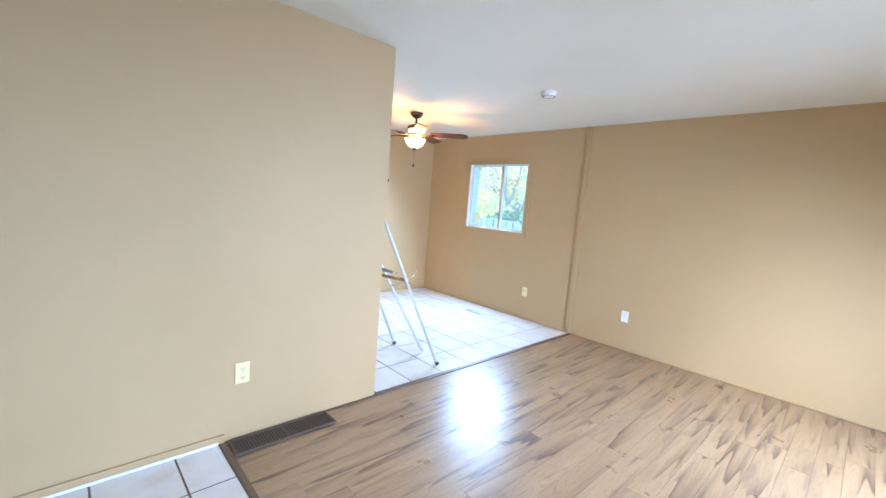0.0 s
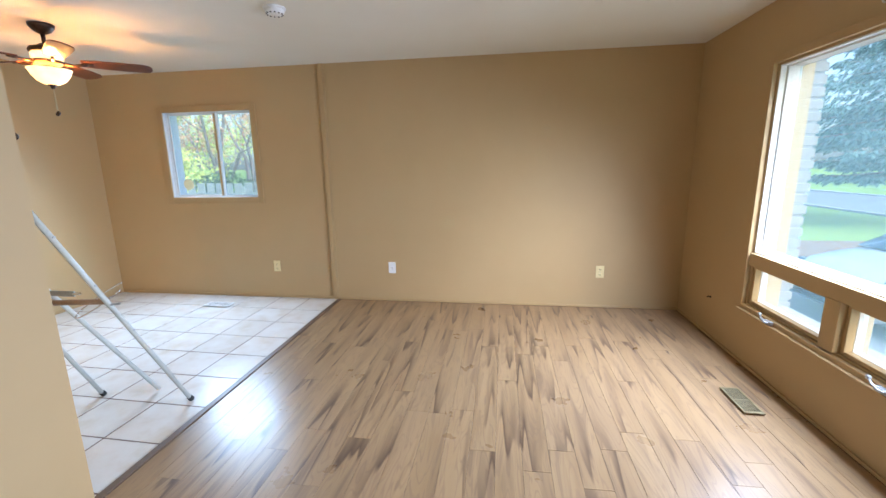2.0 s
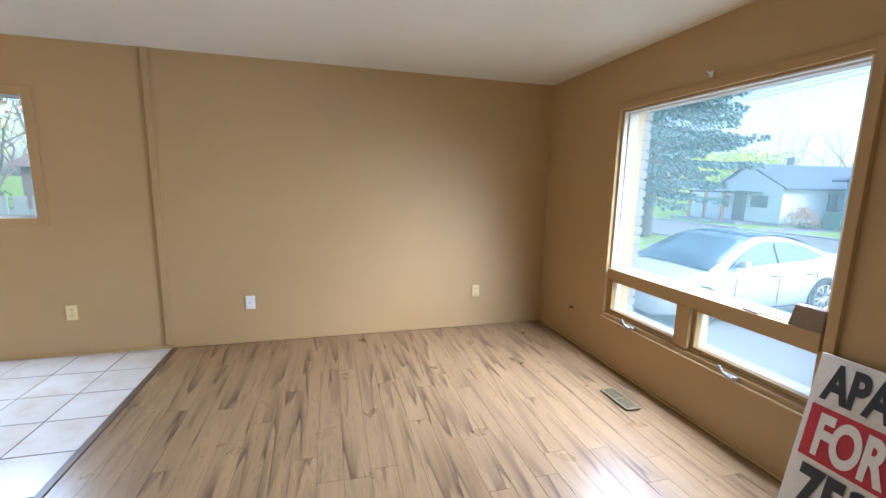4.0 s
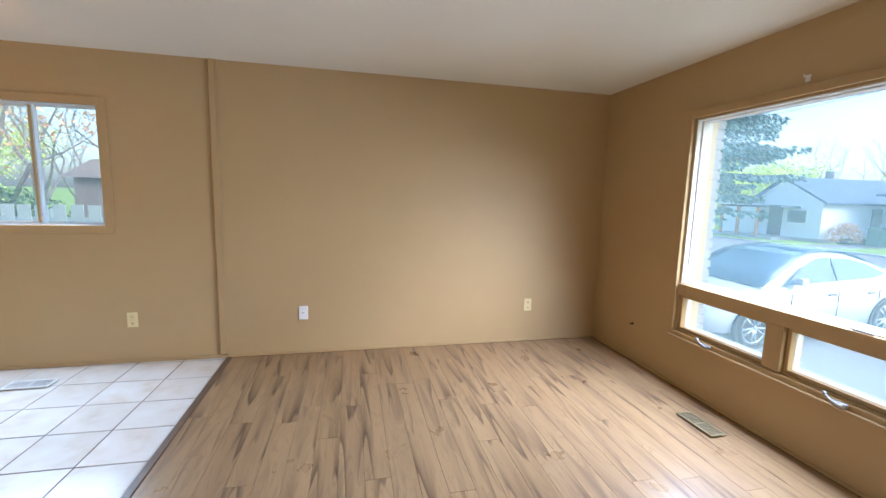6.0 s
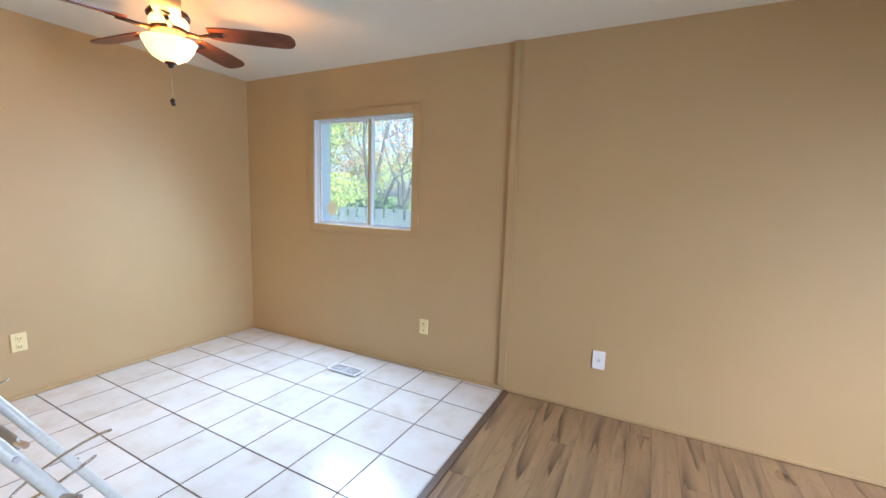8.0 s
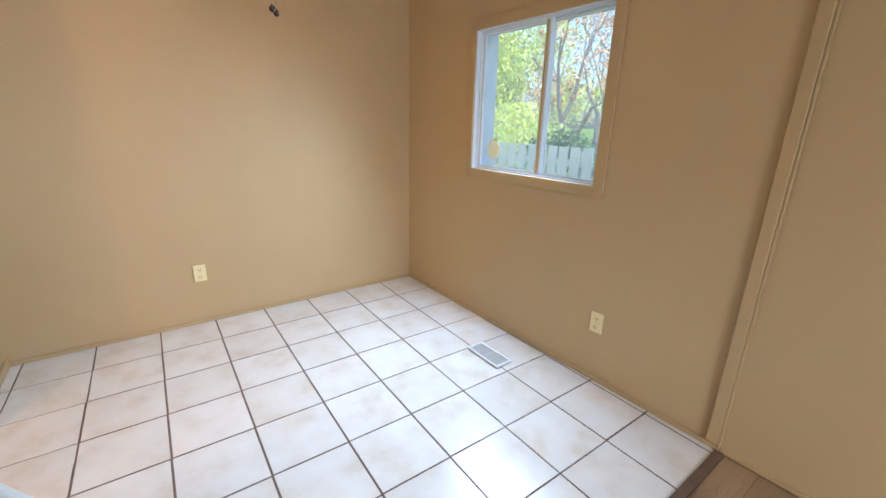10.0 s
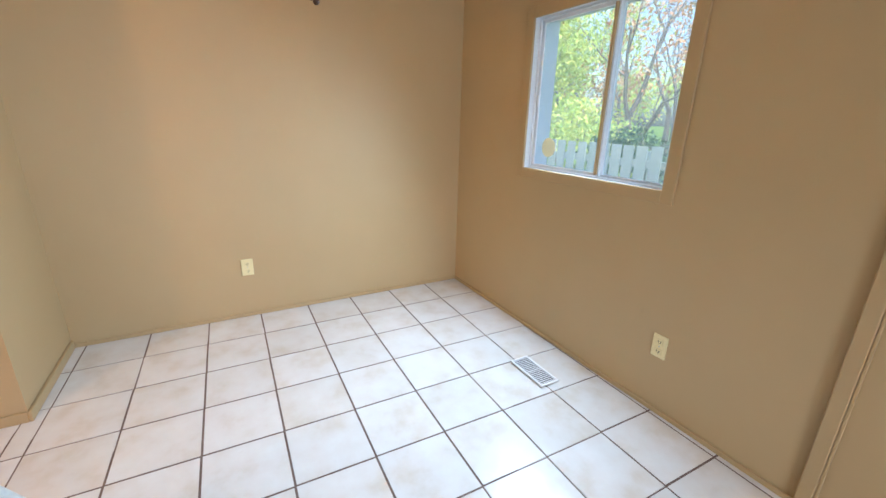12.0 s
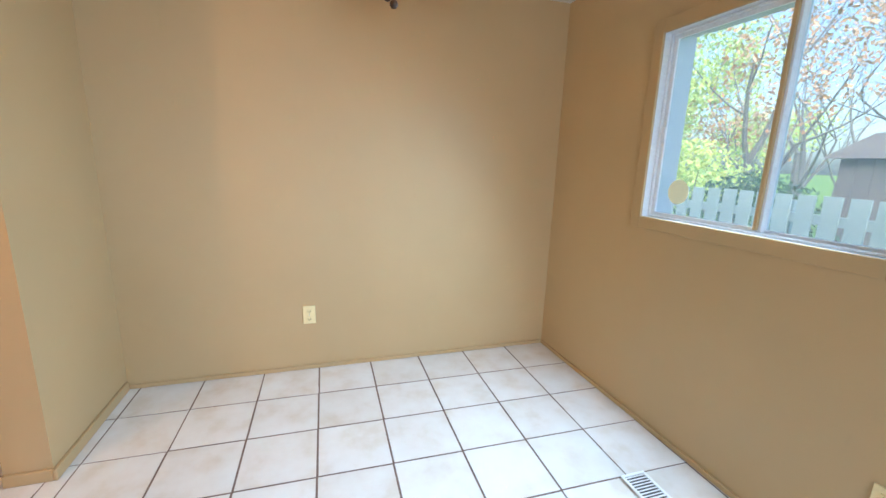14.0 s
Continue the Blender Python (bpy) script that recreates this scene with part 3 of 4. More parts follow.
# ---- ceiling fan ----
def ceiling_fan():
    cx, cy = -1.38, -1.425
    f = thing("ceiling_fan", "bronze five-blade ceiling fan with lit frosted bowl and pull chains", "ceiling fan", (cx, cy, H - 0.001))
    part("canopy", lathe([(0, 0), (0.072, 0), (0.07, -0.018), (0.05, -0.045), (0.024, -0.062), (0, -0.062)], 28), BRONZE, f, smooth=True)
    part("downrod", tube([(0, 0, -0.06), (0, 0, -0.135)], 0.0125, 14), BRONZE, f, smooth=True)
    part("motor", lathe([(0, -0.125), (0.03, -0.127), (0.045, -0.14), (0.086, -0.152), (0.096, -0.17), (0.094, -0.182), (0.0, -0.182)], 32), BRONZE, f, "dark bronze motor housing", True)
    part("glass_band", lathe([(0.078, -0.1825), (0.086, -0.195), (0.085, -0.222), (0.078, -0.232)], 32), LIT_GLASS, f, "lit amber glass band", True)
    part("lower_housing", lathe([(0, -0.2325), (0.084, -0.2335), (0.088, -0.245), (0.075, -0.258), (0.055, -0.268), (0.05, -0.275), (0, -0.276)], 32), BRONZE, f, smooth=True)
    for k in range(5):
        arm = part("blade_arm", tube([(0.085, 0, -0.245), (0.13, 0.012, -0.252), (0.17, 0.0, -0.246), (0.215, 0, -0.240)], [0.011, 0.009, 0.009, 0.012], 10), BRONZE, f, smooth=True)
        arm.matrix_local = pose(0, 0, 0, 0, 0, 40 + 72 * k)
        bm = bmesh.new()
        outline = [(0.18, -0.045), (0.24, -0.056), (0.42, -0.064), (0.54, -0.064), (0.58, -0.052), (0.60, -0.02), (0.60, 0.02), (0.58, 0.052), (0.54, 0.064), (0.42, 0.064), (0.24, 0.056), (0.18, 0.045)]
        face = bm.faces.new([bm.verts.new((x, y, 0)) for x, y in outline])
        ext = bmesh.ops.extrude_face_region(bm, geom=[face])
        bmesh.ops.translate(bm, vec=(0, 0, 0.007), verts=[v for v in ext["geom"] if isinstance(v, bmesh.types.BMVert)])
        b = part("blade", bm, BLADE, f, "glossy dark cherry blade")
        b.matrix_local = pose(0, 0, -0.236, 0, 0, 40 + 72 * k) @ pose(0, 0, 0, -13)
        plate = part("blade_plate", bevelled(0.19, 0.25, -0.02, 0.02, -0.006, -0.0005, 0.002), BRONZE, b)
    part("light_fitter", lathe([(0.0, -0.2765), (0.04, -0.277), (0.055, -0.29), (0.056, -0.30), (0, -0.301)], 28), BRONZE, f, smooth=True)
    part("bowl", lathe([(0.122, -0.290), (0.120, -0.297), (0.112, -0.312), (0.102, -0.335), (0.08, -0.366), (0.045, -0.388), (0, -0.396)], 36), LIT_GLASS, f, "lit amber frosted glass bowl", True)
    part("finial", lathe([(0, -0.390), (0.026, -0.392), (0.028, -0.398), (0.014, -0.405), (0.01, -0.418), (0, -0.422)], 18), BRONZE, f, smooth=True)
    for dx, dy, z1 in ((0.012, -0.006, -0.572), (-0.028, 0.02, -0.576)):
        c = part("pull_chain", tube([(dx * 0.4, dy * 0.4, -0.405), (dx, dy, -0.46), (dx, dy, z1)], 0.0014, 6), BRASS, f, "thin beaded pull chain")
        part("pull_knob", lathe([(0, 0.006), (0.004, 0.004), (0.012, -0.006), (0.0125, -0.014), (0.007, -0.022), (0, -0.024)], 14, (dx, dy, z1)), BRONZE, c, "dark turned pull", True)


ceiling_fan()

# plain ceiling light of the kitchen
kl = thing("ceiling_light", "flush round frosted kitchen ceiling light, switched on", "ceiling light", (-0.72, -3.75, H - 0.001))
part("base", lathe([(0, 0), (0.13, 0), (0.132, -0.02), (0, -0.02)], 28), WHITE_PLASTIC, kl, smooth=True)
part("diffuser", lathe([(0.12, -0.0205), (0.115, -0.05), (0.08, -0.08), (0, -0.095)], 28), LIT_GLASS, kl, smooth=True)


# ---- folding rack leaning on the wall ----
def rack():
    r = thing("folding_rack", "white tubular metal folding rack with wooden crossbar leaning on wall", "rack", (0, 0, 0))

    def leg(foot, high, shod):
        foot, high = Vector(foot), Vector(high)
        g = part("leg", tube([foot + 0.02 * (high - foot).normalized(), high], 0.0125, 14), WHITE_TUBE, r, smooth=True)
        d = (high - foot).normalized()
        if shod:
            part("rubber_foot", tube([foot + Vector((0, 0, 0.008)), foot + 0.035 * d], [0.017, 0.0155], 14), RUBBER, g, "black rubber foot", True)
        for s in (0.45, 0.86):
            p = foot + s * (high - foot)
            part("rivet", lathe([(0, 0), (0.004, 0), (0.003, 0.0015), (0, 0.002)], 8, p + Vector((0.0, 0.0115, 0.004))), DARK_SLOT, g)

    leg((-0.140, -1.990, 0), (-0.145, -2.735, 1.42), True)
    leg((-0.749, -2.008, 0), (-0.620, -2.735, 1.42), True)
    leg((-0.430, -1.912, 0.0), (-0.630, -2.640, 1.36), False)
    part("top_bar", tube([(-0.145, -2.735, 1.42), (-0.157, -2.737, 1.455), (-0.19, -2.738, 1.472), (-0.57, -2.738, 1.472), (-0.606, -2.737, 1.455), (-0.620, -2.735, 1.42)], 0.0125, 12), WHITE_TUBE, r, smooth=True)
    part("crossbar", tube([(-0.150, -2.402, 0.785), (-0.710, -2.380, 0.745)], 0.014, 12), RACK_WOOD, r, "varnished wooden crossbar", True)
    part("strap", bevelled(-0.72, -0.33, -2.395, -2.388, 0.800, 0.828, 0.002), STEEL, r, "grey steel strap")
    part("strap_end", tube([(-0.335, -2.392, 0.815), (-0.300, -2.388, 0.818)], 0.007, 8), CHROME, r)
    part("bolt", tube([(-0.095, -2.378, 0.770), (-0.150, -2.400, 0.765)], 0.006, 8), STEEL, r)
    for s in (0.42, 0.62, 0.80):
        p = Vector((-0.140, -1.990, 0)).lerp(Vector((-0.145, -2.735, 1.42)), s)
        part("clip", tube([p + Vector((-0.016, 0.002, 0)), p + Vector((0.016, 0.002, 0))], 0.006, 8), STEEL, r, "small steel clip on the tube")
    for cx, cz in ((-0.215, 0.78), (-0.770, 0.76)):
        pts = []
        for i in range(15):
            a = math.radians(40 + i * 20)
            u, v = 0.15 * math.cos(a), 0.055 * math.sin(a)
            pts.append((cx + 0.70 * u - 0.45 * v, -2.362 + 0.38 * u + 0.6 * v, cz + 0.52 * u + 0.35 * v))
        part("wire_loop", tube(pts, 0.0032, 8), CHROME, r, "bent chrome wire loop", True)


rack()

# dark peg on the end of the partition
pg = thing("wall_peg", "small dark round peg on the corner of the partition wall", "peg", (-0.018, -2.756, 1.54))
part("stem", tube([(0, 0, 0), (0, 0.02, 0)], 0.006, 10), BRONZE, pg)
part("knob", lathe([(0, 0), (0.012, 0.002), (0.014, 0.008), (0.01, 0.014), (0, 0.016)], 16), BRONZE, pg, smooth=True).matrix_local = pose(0, 0.018, 0, -90)


# ---- lettered board ----
def letters(text, size, x, y, parent, material, squeeze=0.8):
    cu = bpy.data.curves.new("lettering", "FONT")
    cu.body, cu.size, cu.extrude, cu.offset = text, size, 0.0006, size * 0.04
    tmp = bpy.data.objects.new("lettering", cu)
    scene.collection.objects.link(tmp)
    dg = bpy.context.evaluated_depsgraph_get()
    me = bpy.data.meshes.new_from_object(tmp.evaluated_get(dg))
    bpy.data.objects.remove(tmp)
    me.materials.clear()
    me.materials.append(material)
    ob = new("lettering", me)
    ob.parent = parent
    ob.matrix_local = pose(x, -0.0095, y, 90) @ Matrix.Diagonal((squeeze, 1, 1, 1))
    return ob


sign = new("sign_board")
sign.matrix_world = pose(3.272, -2.578, 0.004, 0, 0, -90) @ pose(0, 0, 0, -10.4) @ Matrix.Diagonal((1, 1, 1.06, 1))
tagged(sign, "white and red lettered sign board leaning below the window", "sign board")
part("board", bevelled(0, 0.92, -0.004, 0.004, 0, 0.70, 0.0015), SIGN_WHITE, sign)
part("red_band", boxes((0.022, 0.90, -0.0065, -0.0041, 0.265, 0.488)), SIGN_RED, sign, "red painted band")
letters("APARTMENT", 0.205, 0.045, 0.525, sign, SIGN_BLACK, 0.60)
letters("FOR RENT", 0.235, 0.06, 0.295, sign, SIGN_WHITE, 0.54)
letters("753", 0.27, 0.05, 0.045, sign, SIGN_BLACK, 0.64)


# ---- outdoors ----
G = -0.80


def slab(name, x0, x1, y0, y1, z, material, label, category):
    return structure(name, boxes((x0, x1, y0, y1, z - 0.15, z)), material, label, category)


structure("ground", boxes((-400, 600, -500, 500, G - 0.3, G)), GRASS, "green lawn reaching to the distance", "ground")
slab("driveway", 3.7, 16.4, -6.0, 4.3, G + 0.006, CONCRETE, "pale concrete driveway", "driveway")
slab("garden_bed", 3.7, 12.0, 4.32, 8.4, G + 0.010, LITTER, "bare soil strewn with fallen leaves", "ground")
slab("road", 16.6, 23.8, -300, 300, G + 0.005, ASPHALT, "pale grey asphalt street", "road")
slab("driveway_opposite", 24.05, 33.0, 12.3, 13.9, G + 0.012, CONCRETE, "pale concrete driveway across the street", "driveway")
slab("backyard_soil", -9.0, 2.5, 0.3, 2.5, G + 0.01, LITTER, "leaf-strewn side yard", "ground")
structure("kerb_near", softened(boxes((16.42, 16.6, 4.5, 300, G - 0.1, G + 0.09), (16.42, 16.6, -300, -6.2, G - 0.1, G + 0.09)), 0.02), KERB, "concrete kerb", "kerb")
structure("kerb_far", softened(boxes((23.8, 24.0, 14.1, 300, G - 0.1, G + 0.09), (23.8, 24.0, -300, 12.1, G - 0.1, G + 0.09)), 0.02), KERB, "concrete kerb", "kerb")
structure("trim_exterior_sill", softened(boxes((3.60, 3.76, -2.615, -0.995, 0.33, 0.402)), 0.006), KERB, "concrete window sill outside", "sill")


# ---- parked car ----
def car():
    c = thing("car", "white electric saloon car parked in the driveway", "car", (6.06, 2.05, G + 0.006), 2.0)
    # stations: x, half width at sill, half width at belt, bottom, belt height
    rows = ((0.00, 0.50, 0.46, 0.34, 0.52), (0.06, 0.66, 0.62, 0.26, 0.62), (0.20, 0.80, 0.74, 0.20, 0.70), (0.50, 0.885, 0.82, 0.18, 0.78), (0.90, 0.915, 0.86, 0.18, 0.86),
            (1.35, 0.92, 0.87, 0.18, 0.925), (1.90, 0.925, 0.875, 0.18, 0.95), (2.60, 0.925, 0.88, 0.18, 0.965), (3.30, 0.925, 0.88, 0.18, 0.985), (3.85, 0.92, 0.865, 0.20, 1.02),
            (4.25, 0.90, 0.82, 0.24, 1.06), (4.52, 0.84, 0.74, 0.30, 1.06), (4.66, 0.72, 0.62, 0.36, 0.98), (4.69, 0.60, 0.54, 0.44, 0.80))
    bm = bmesh.new()
    rings = []
    for x, ws, wb, zb, zt in rows:
        mid = zb + 0.55 * (zt - zb)
        half = [(0.0, zb), (ws * 0.8, zb), (ws * 0.97, zb + 0.08), (ws, mid), (ws * 0.995, mid + 0.06), (wb, zt - 0.03), (wb * 0.9, zt), (wb * 0.5, zt + 0.02), (0.0, zt + 0.03)]
        ring = [bm.verts.new((x, -w, z)) for w, z in half] + [bm.verts.new((x, w, z)) for w, z in half[-2:0:-1]]
        rings.append(ring)
    n = len(rings[0])
    for a, b in zip(rings, rings[1:]):
        for k in range(n):
            bm.faces.new((a[k], a[(k + 1) % n], b[(k + 1) % n], b[k]))
    bm.faces.new(rings[0][::-1])
    bm.faces.new(rings[-1])
    part("body", bm, CAR_PAINT, c, smooth=True)

    def cabin(rows, material, name, label=""):
        bm = bmesh.new()
        rings = []
        for x, wl, wt, zl, zt in rows:
            half = [(wl, zl), (wl * 0.35 + wt * 0.65, zl + 0.62 * (zt - zl)), (wt, zl + 0.86 * (zt - zl)), (wt * 0.8, zt - 0.01), (wt * 0.4, zt), (0, zt + 0.005)]
            rings.append([bm.verts.new((x, -w, z)) for w, z in half] + [bm.verts.new((x, w, z)) for w, z in half[-2::-1]])
        for a, b in zip(rings, rings[1:]):
            for k in range(len(a) - 1):
                bm.faces.new((a[k], a[k + 1], b[k + 1], b[k]))
        return part(name, bm, material, c, label, True)

    cabin(((1.12, 0.80, 0.74, 0.88, 0.90), (1.45, 0.83, 0.72, 0.90, 1.08), (1.95, 0.85, 0.66, 0.93, 1.33), (2.35, 0.86, 0.64, 0.95, 1.42), (2.75, 0.86, 0.64, 0.96, 1.44),
           (3.20, 0.86, 0.63, 0.97, 1.40), (3.70, 0.84, 0.60, 1.00, 1.28), (4.10, 0.80, 0.60, 1.03, 1.14), (4.35, 0.76, 0.62, 1.05, 1.07)), CAR_PAINT, "cabin")

    def panel(name, pts, material, label="", thick=0.012):
        bm = bmesh.new()
        f = bm.faces.new([bm.verts.new(p) for p in pts])
        bmesh.ops.recalc_face_normals(bm, faces=[f])
        f.normal_update()
        nrm = f.normal.copy()
        ext = bmesh.ops.extrude_face_region(bm, geom=[f])
        bmesh.ops.translate(bm, vec=-nrm * thick, verts=[v for v in ext["geom"] if isinstance(v, bmesh.types.BMVert)])
        return part(name, bm, material, c, label)

    # windscreen and dark roof glass as a curved sheet just over the cabin
    def sheet(name, rows, label):
        bm = bmesh.new()
        grid = []
        for x, w, z in rows:
            grid.append([bm.verts.new((x, w * s, z + 0.02 * (1 - s * s))) for s in (-1, -0.6, -0.2, 0.2, 0.6, 1)])
        for a, b in zip(grid, grid[1:]):
            for k in range(5):
                bm.faces.new((a[k], a[k + 1], b[k + 1], b[k]))
        ext = bmesh.ops.extrude_face_region(bm, geom=list(bm.faces))
        bmesh.ops.translate(bm, vec=(0, 0, 0.012), verts=[v for v in ext["geom"] if isinstance(v, bmesh.types.BMVert)])
        part(name, bm, CAR_GLASS, c, label, True)

    sheet("windscreen", ((1.10, 0.80, 0.915), (1.45, 0.75, 1.095), (1.95, 0.64, 1.34), (2.20, 0.60, 1.40)), "tinted windscreen")
    sheet("glass_roof", ((2.24, 0.56, 1.402), (2.45, 0.56, 1.432), (2.75, 0.56, 1.445), (3.20, 0.54, 1.405), (3.45, 0.53, 1.35)), "dark glass roof")
    sheet("rear_window", ((3.49, 0.53, 1.342), (3.70, 0.53, 1.285), (4.10, 0.52, 1.145), (4.30, 0.52, 1.085)), "tinted rear window")
    for s in (-1, 1):
        def side(x, z, off=0.012):
            # width of the cabin flank at that height
            k = (z - 0.95) / 0.45
            return (x, s * (0.872 - 0.19 * k - (0.02 if x > 3.5 else 0) + off), z)
        panel("side_window", [side(1.46, 0.965), side(2.55, 0.995), side(2.55, 1.36), side(2.28, 1.345), side(1.90, 1.20)], CAR_GLASS, "tinted side window")
        panel("side_window", [side(2.60, 1.0), side(3.45, 1.03), side(3.78, 1.08), side(3.35, 1.25), side(2.95, 1.335), side(2.60, 1.345)], CAR_GLASS, "tinted side window")
        m = part("mirror", bevelled(1.62, 1.76, -0.11, 0.0, 0.0, 0.11, 0.025, 3), CAR_PAINT, c, "white door mirror", True)
        m.matrix_local = pose(0, s * 0.93 if s > 0 else -0.90, 0.97) if s < 0 else pose(0, 1.01, 0.97)
        for x in (2.35, 3.25):
            part("door_handle", bevelled(x, x + 0.17, s * 0.922 - 0.012, s * 0.922 + 0.012, 0.775, 0.797, 0.006), CAR_TRIM, c)
        for x in (1.58, 2.58, 3.52):
            part("door_seam", boxes((x, x + 0.004, s * 0.920 - 0.006, s * 0.920 + 0.006, 0.32, 0.84)), CAR_TRIM, c)
        part("sill_trim", boxes((1.25, 3.35, s * 0.905 - 0.02, s * 0.905 + 0.02, 0.17, 0.235)), CAR_TRIM, c)
        part("headlight", bevelled(0.26, 0.52, s * 0.72 - 0.10, s * 0.72 + 0.10, 0.66, 0.735, 0.03), HOUSE_GLASS, c, "dark headlight lens", True)
        part("tail_light", bevelled(4.42, 4.60, s * 0.70 - 0.10, s * 0.70 + 0.10, 0.86, 0.96, 0.025), SIGN_RED, c, "red tail light", True)
        for x in (0.88, 3.76):
            part("wheel_arch", lathe([(0.0, -0.06), (0.375, -0.06), (0.375, 0.0), (0.0, 0.0)], 30), CAR_TRIM, c, "dark wheel arch").matrix_local = pose(x, s * 0.915 + (0.012 if s > 0 else -0.012), 0.335, -90 if s > 0 else 90)
            wheel = part("wheel", lathe([(0.20, 0.0), (0.20, 0.10), (0.0, 0.10)], 24), RIM_GREY, c)
            wheel.matrix_local = pose(x, s * 0.79, 0.335, -90 if s > 0 else 90)
            part("tyre", lathe([(0.235, -0.02), (0.31, -0.02), (0.332, 0.01), (0.334, 0.10), (0.325, 0.135), (0.30, 0.147), (0.235, 0.145), (0.235, -0.02)], 36), RUBBER, wheel, "black tyre", True)
            rim = bmesh.new()
            for k in range(10):
                a = 2 * math.pi * k / 10
                q = a + 0.10 * (1 if k % 2 else -1)
                bm_tube(rim, [(0.03 * math.cos(a), 0.03 * math.sin(a), 0.147), (0.23 * math.cos(q), 0.23 * math.sin(q), 0.14)], [0.016, 0.013], 6)
            bm_tube(rim, [(0.236 * math.cos(2 * math.pi * k / 30), 0.236 * math.sin(2 * math.pi * k / 30), 0.135) for k in range(31)], 0.012, 6, False)
            bm_tube(rim, [(0, 0, 0.10), (0, 0, 0.156)], 0.04, 14)
            part("rim", rim, RIM_GREY, wheel, "grey spoked alloy rim", True)
    part("bumper_intake", bevelled(-0.004, 0.05, -0.42, 0.42, 0.30, 0.40, 0.02), CAR_TRIM, c)


car()


# ---- houses across the street ----
def house_window(h, x, y, z0, z1, w, axis="x"):
    a = (x - 0.05, x - 0.002, y - w / 2, y + w / 2) if axis == "x" else (x - w / 2, x + w / 2, y - 0.05, y - 0.002)
    fr = part("window", boxes((*a, z0, z1)), WHITE_TRIM, h)
    b = (x - 0.06, x - 0.051, y - w / 2 + 0.06, y + w / 2 - 0.06) if axis == "x" else (x - w / 2 + 0.06, x + w / 2 - 0.06, y - 0.06, y - 0.051)
    part("pane", boxes((*b, z0 + 0.06, z1 - 0.06)), HOUSE_GLASS, fr)


def gable_house():
    """Gable towards the street; local x runs away from the street, y along it."""
    h = thing("house", "small white bungalow with slate-blue roof and a porch with orange posts", "house", (28.0, 17.0, G - 0.25))
    bm = boxes((0, 9.5, -2.1, 2.1, 0, 2.75))
    v = [bm.verts.new(p) for p in ((0, -2.1, 2.75), (0, 2.1, 2.75), (0, 0.2, 4.05), (9.5, -2.1, 2.75), (9.5, 2.1, 2.75), (9.5, 0.2, 4.05))]
    for f in ((0, 1, 2), (3, 5, 4), (0, 2, 5, 3), (1, 4, 5, 2)):
        bm.faces.new([v[i] for i in f])
    part("wall", bm, SIDING, h)
    part("foundation", boxes((-0.04, 9.54, -2.14, 2.14, 0, 0.45)), KERB, h)
    for s, y in ((-1, -2.1), (1, 2.1)):
        e = (-0.25, y + s * 0.35, 2.53)
        bm = bmesh.new()
        q = [(-0.25, y + s * 0.35, 2.50), (9.75, y + s * 0.35, 2.50), (9.75, 0.2, 4.07), (-0.25, 0.2, 4.07)]
        lo = [bm.verts.new(p) for p in q]
        hi = [bm.verts.new((p[0], p[1], p[2] + 0.12)) for p in q]
        bm.faces.new(lo)
        bm.faces.new(hi[::-1])
        for i in range(4):
            bm.faces.new((lo[i], hi[i], hi[(i + 1) % 4], lo[(i + 1) % 4]))
        part("roof", bm, ROOF_SHINGLE, h, "slate-blue shingled roof")
    bm = boxes((0.6, 7.5, 2.11, 5.2, 0, 2.45), (0.4, 7.7, 2.11, 5.5, 2.45, 2.6))
    part("side_wing", bm, SIDING, h)
    part("porch_roof", boxes((-1.6, -0.01, -0.9, 3.2, 2.25, 2.36)), DARK_CLOTH, h, "dark porch awning")
    part("porch_floor", boxes((-1.6, -0.05, -0.6, 4.6, 0, 0.42)), KERB, h)
    for y in (0.55, 1.9, 3.15):
        part("porch_post", boxes((-1.55, -1.41, y - 0.07, y + 0.07, 0.42, 2.25)), ORANGE_WOOD, h, "orange cedar post")
    part("door", boxes((-0.06, -0.002, 0.15, 1.0, 0.45, 2.4)), HOUSE_GLASS, h)
    house_window(h, 0, -0.75, 1.3, 2.15, 1.2)
    house_window(h, 0, 1.55, 1.2, 2.1, 0.6)
    house_window(h, 6.8, -2.1, 1.2, 2.2, 0.9, "y")
    part("side_door", boxes((3.9, 4.7, -2.16, -2.102, 0.4, 2.3)), HOUSE_GLASS, h)
    for x in (1.2, 1.9, 2.6, 3.3):
        part("hedge_ball", lathe([(0, 0), (0.38, 0.05), (0.45, 0.28), (0.33, 0.5), (0, 0.58)], 9, (x, -2.75, 0)), LEAF_SHRUB, h)
    part("chimney", boxes((4.0, 4.5, 0.3, 0.8, 3.9, 4.7)), BRICK, h)


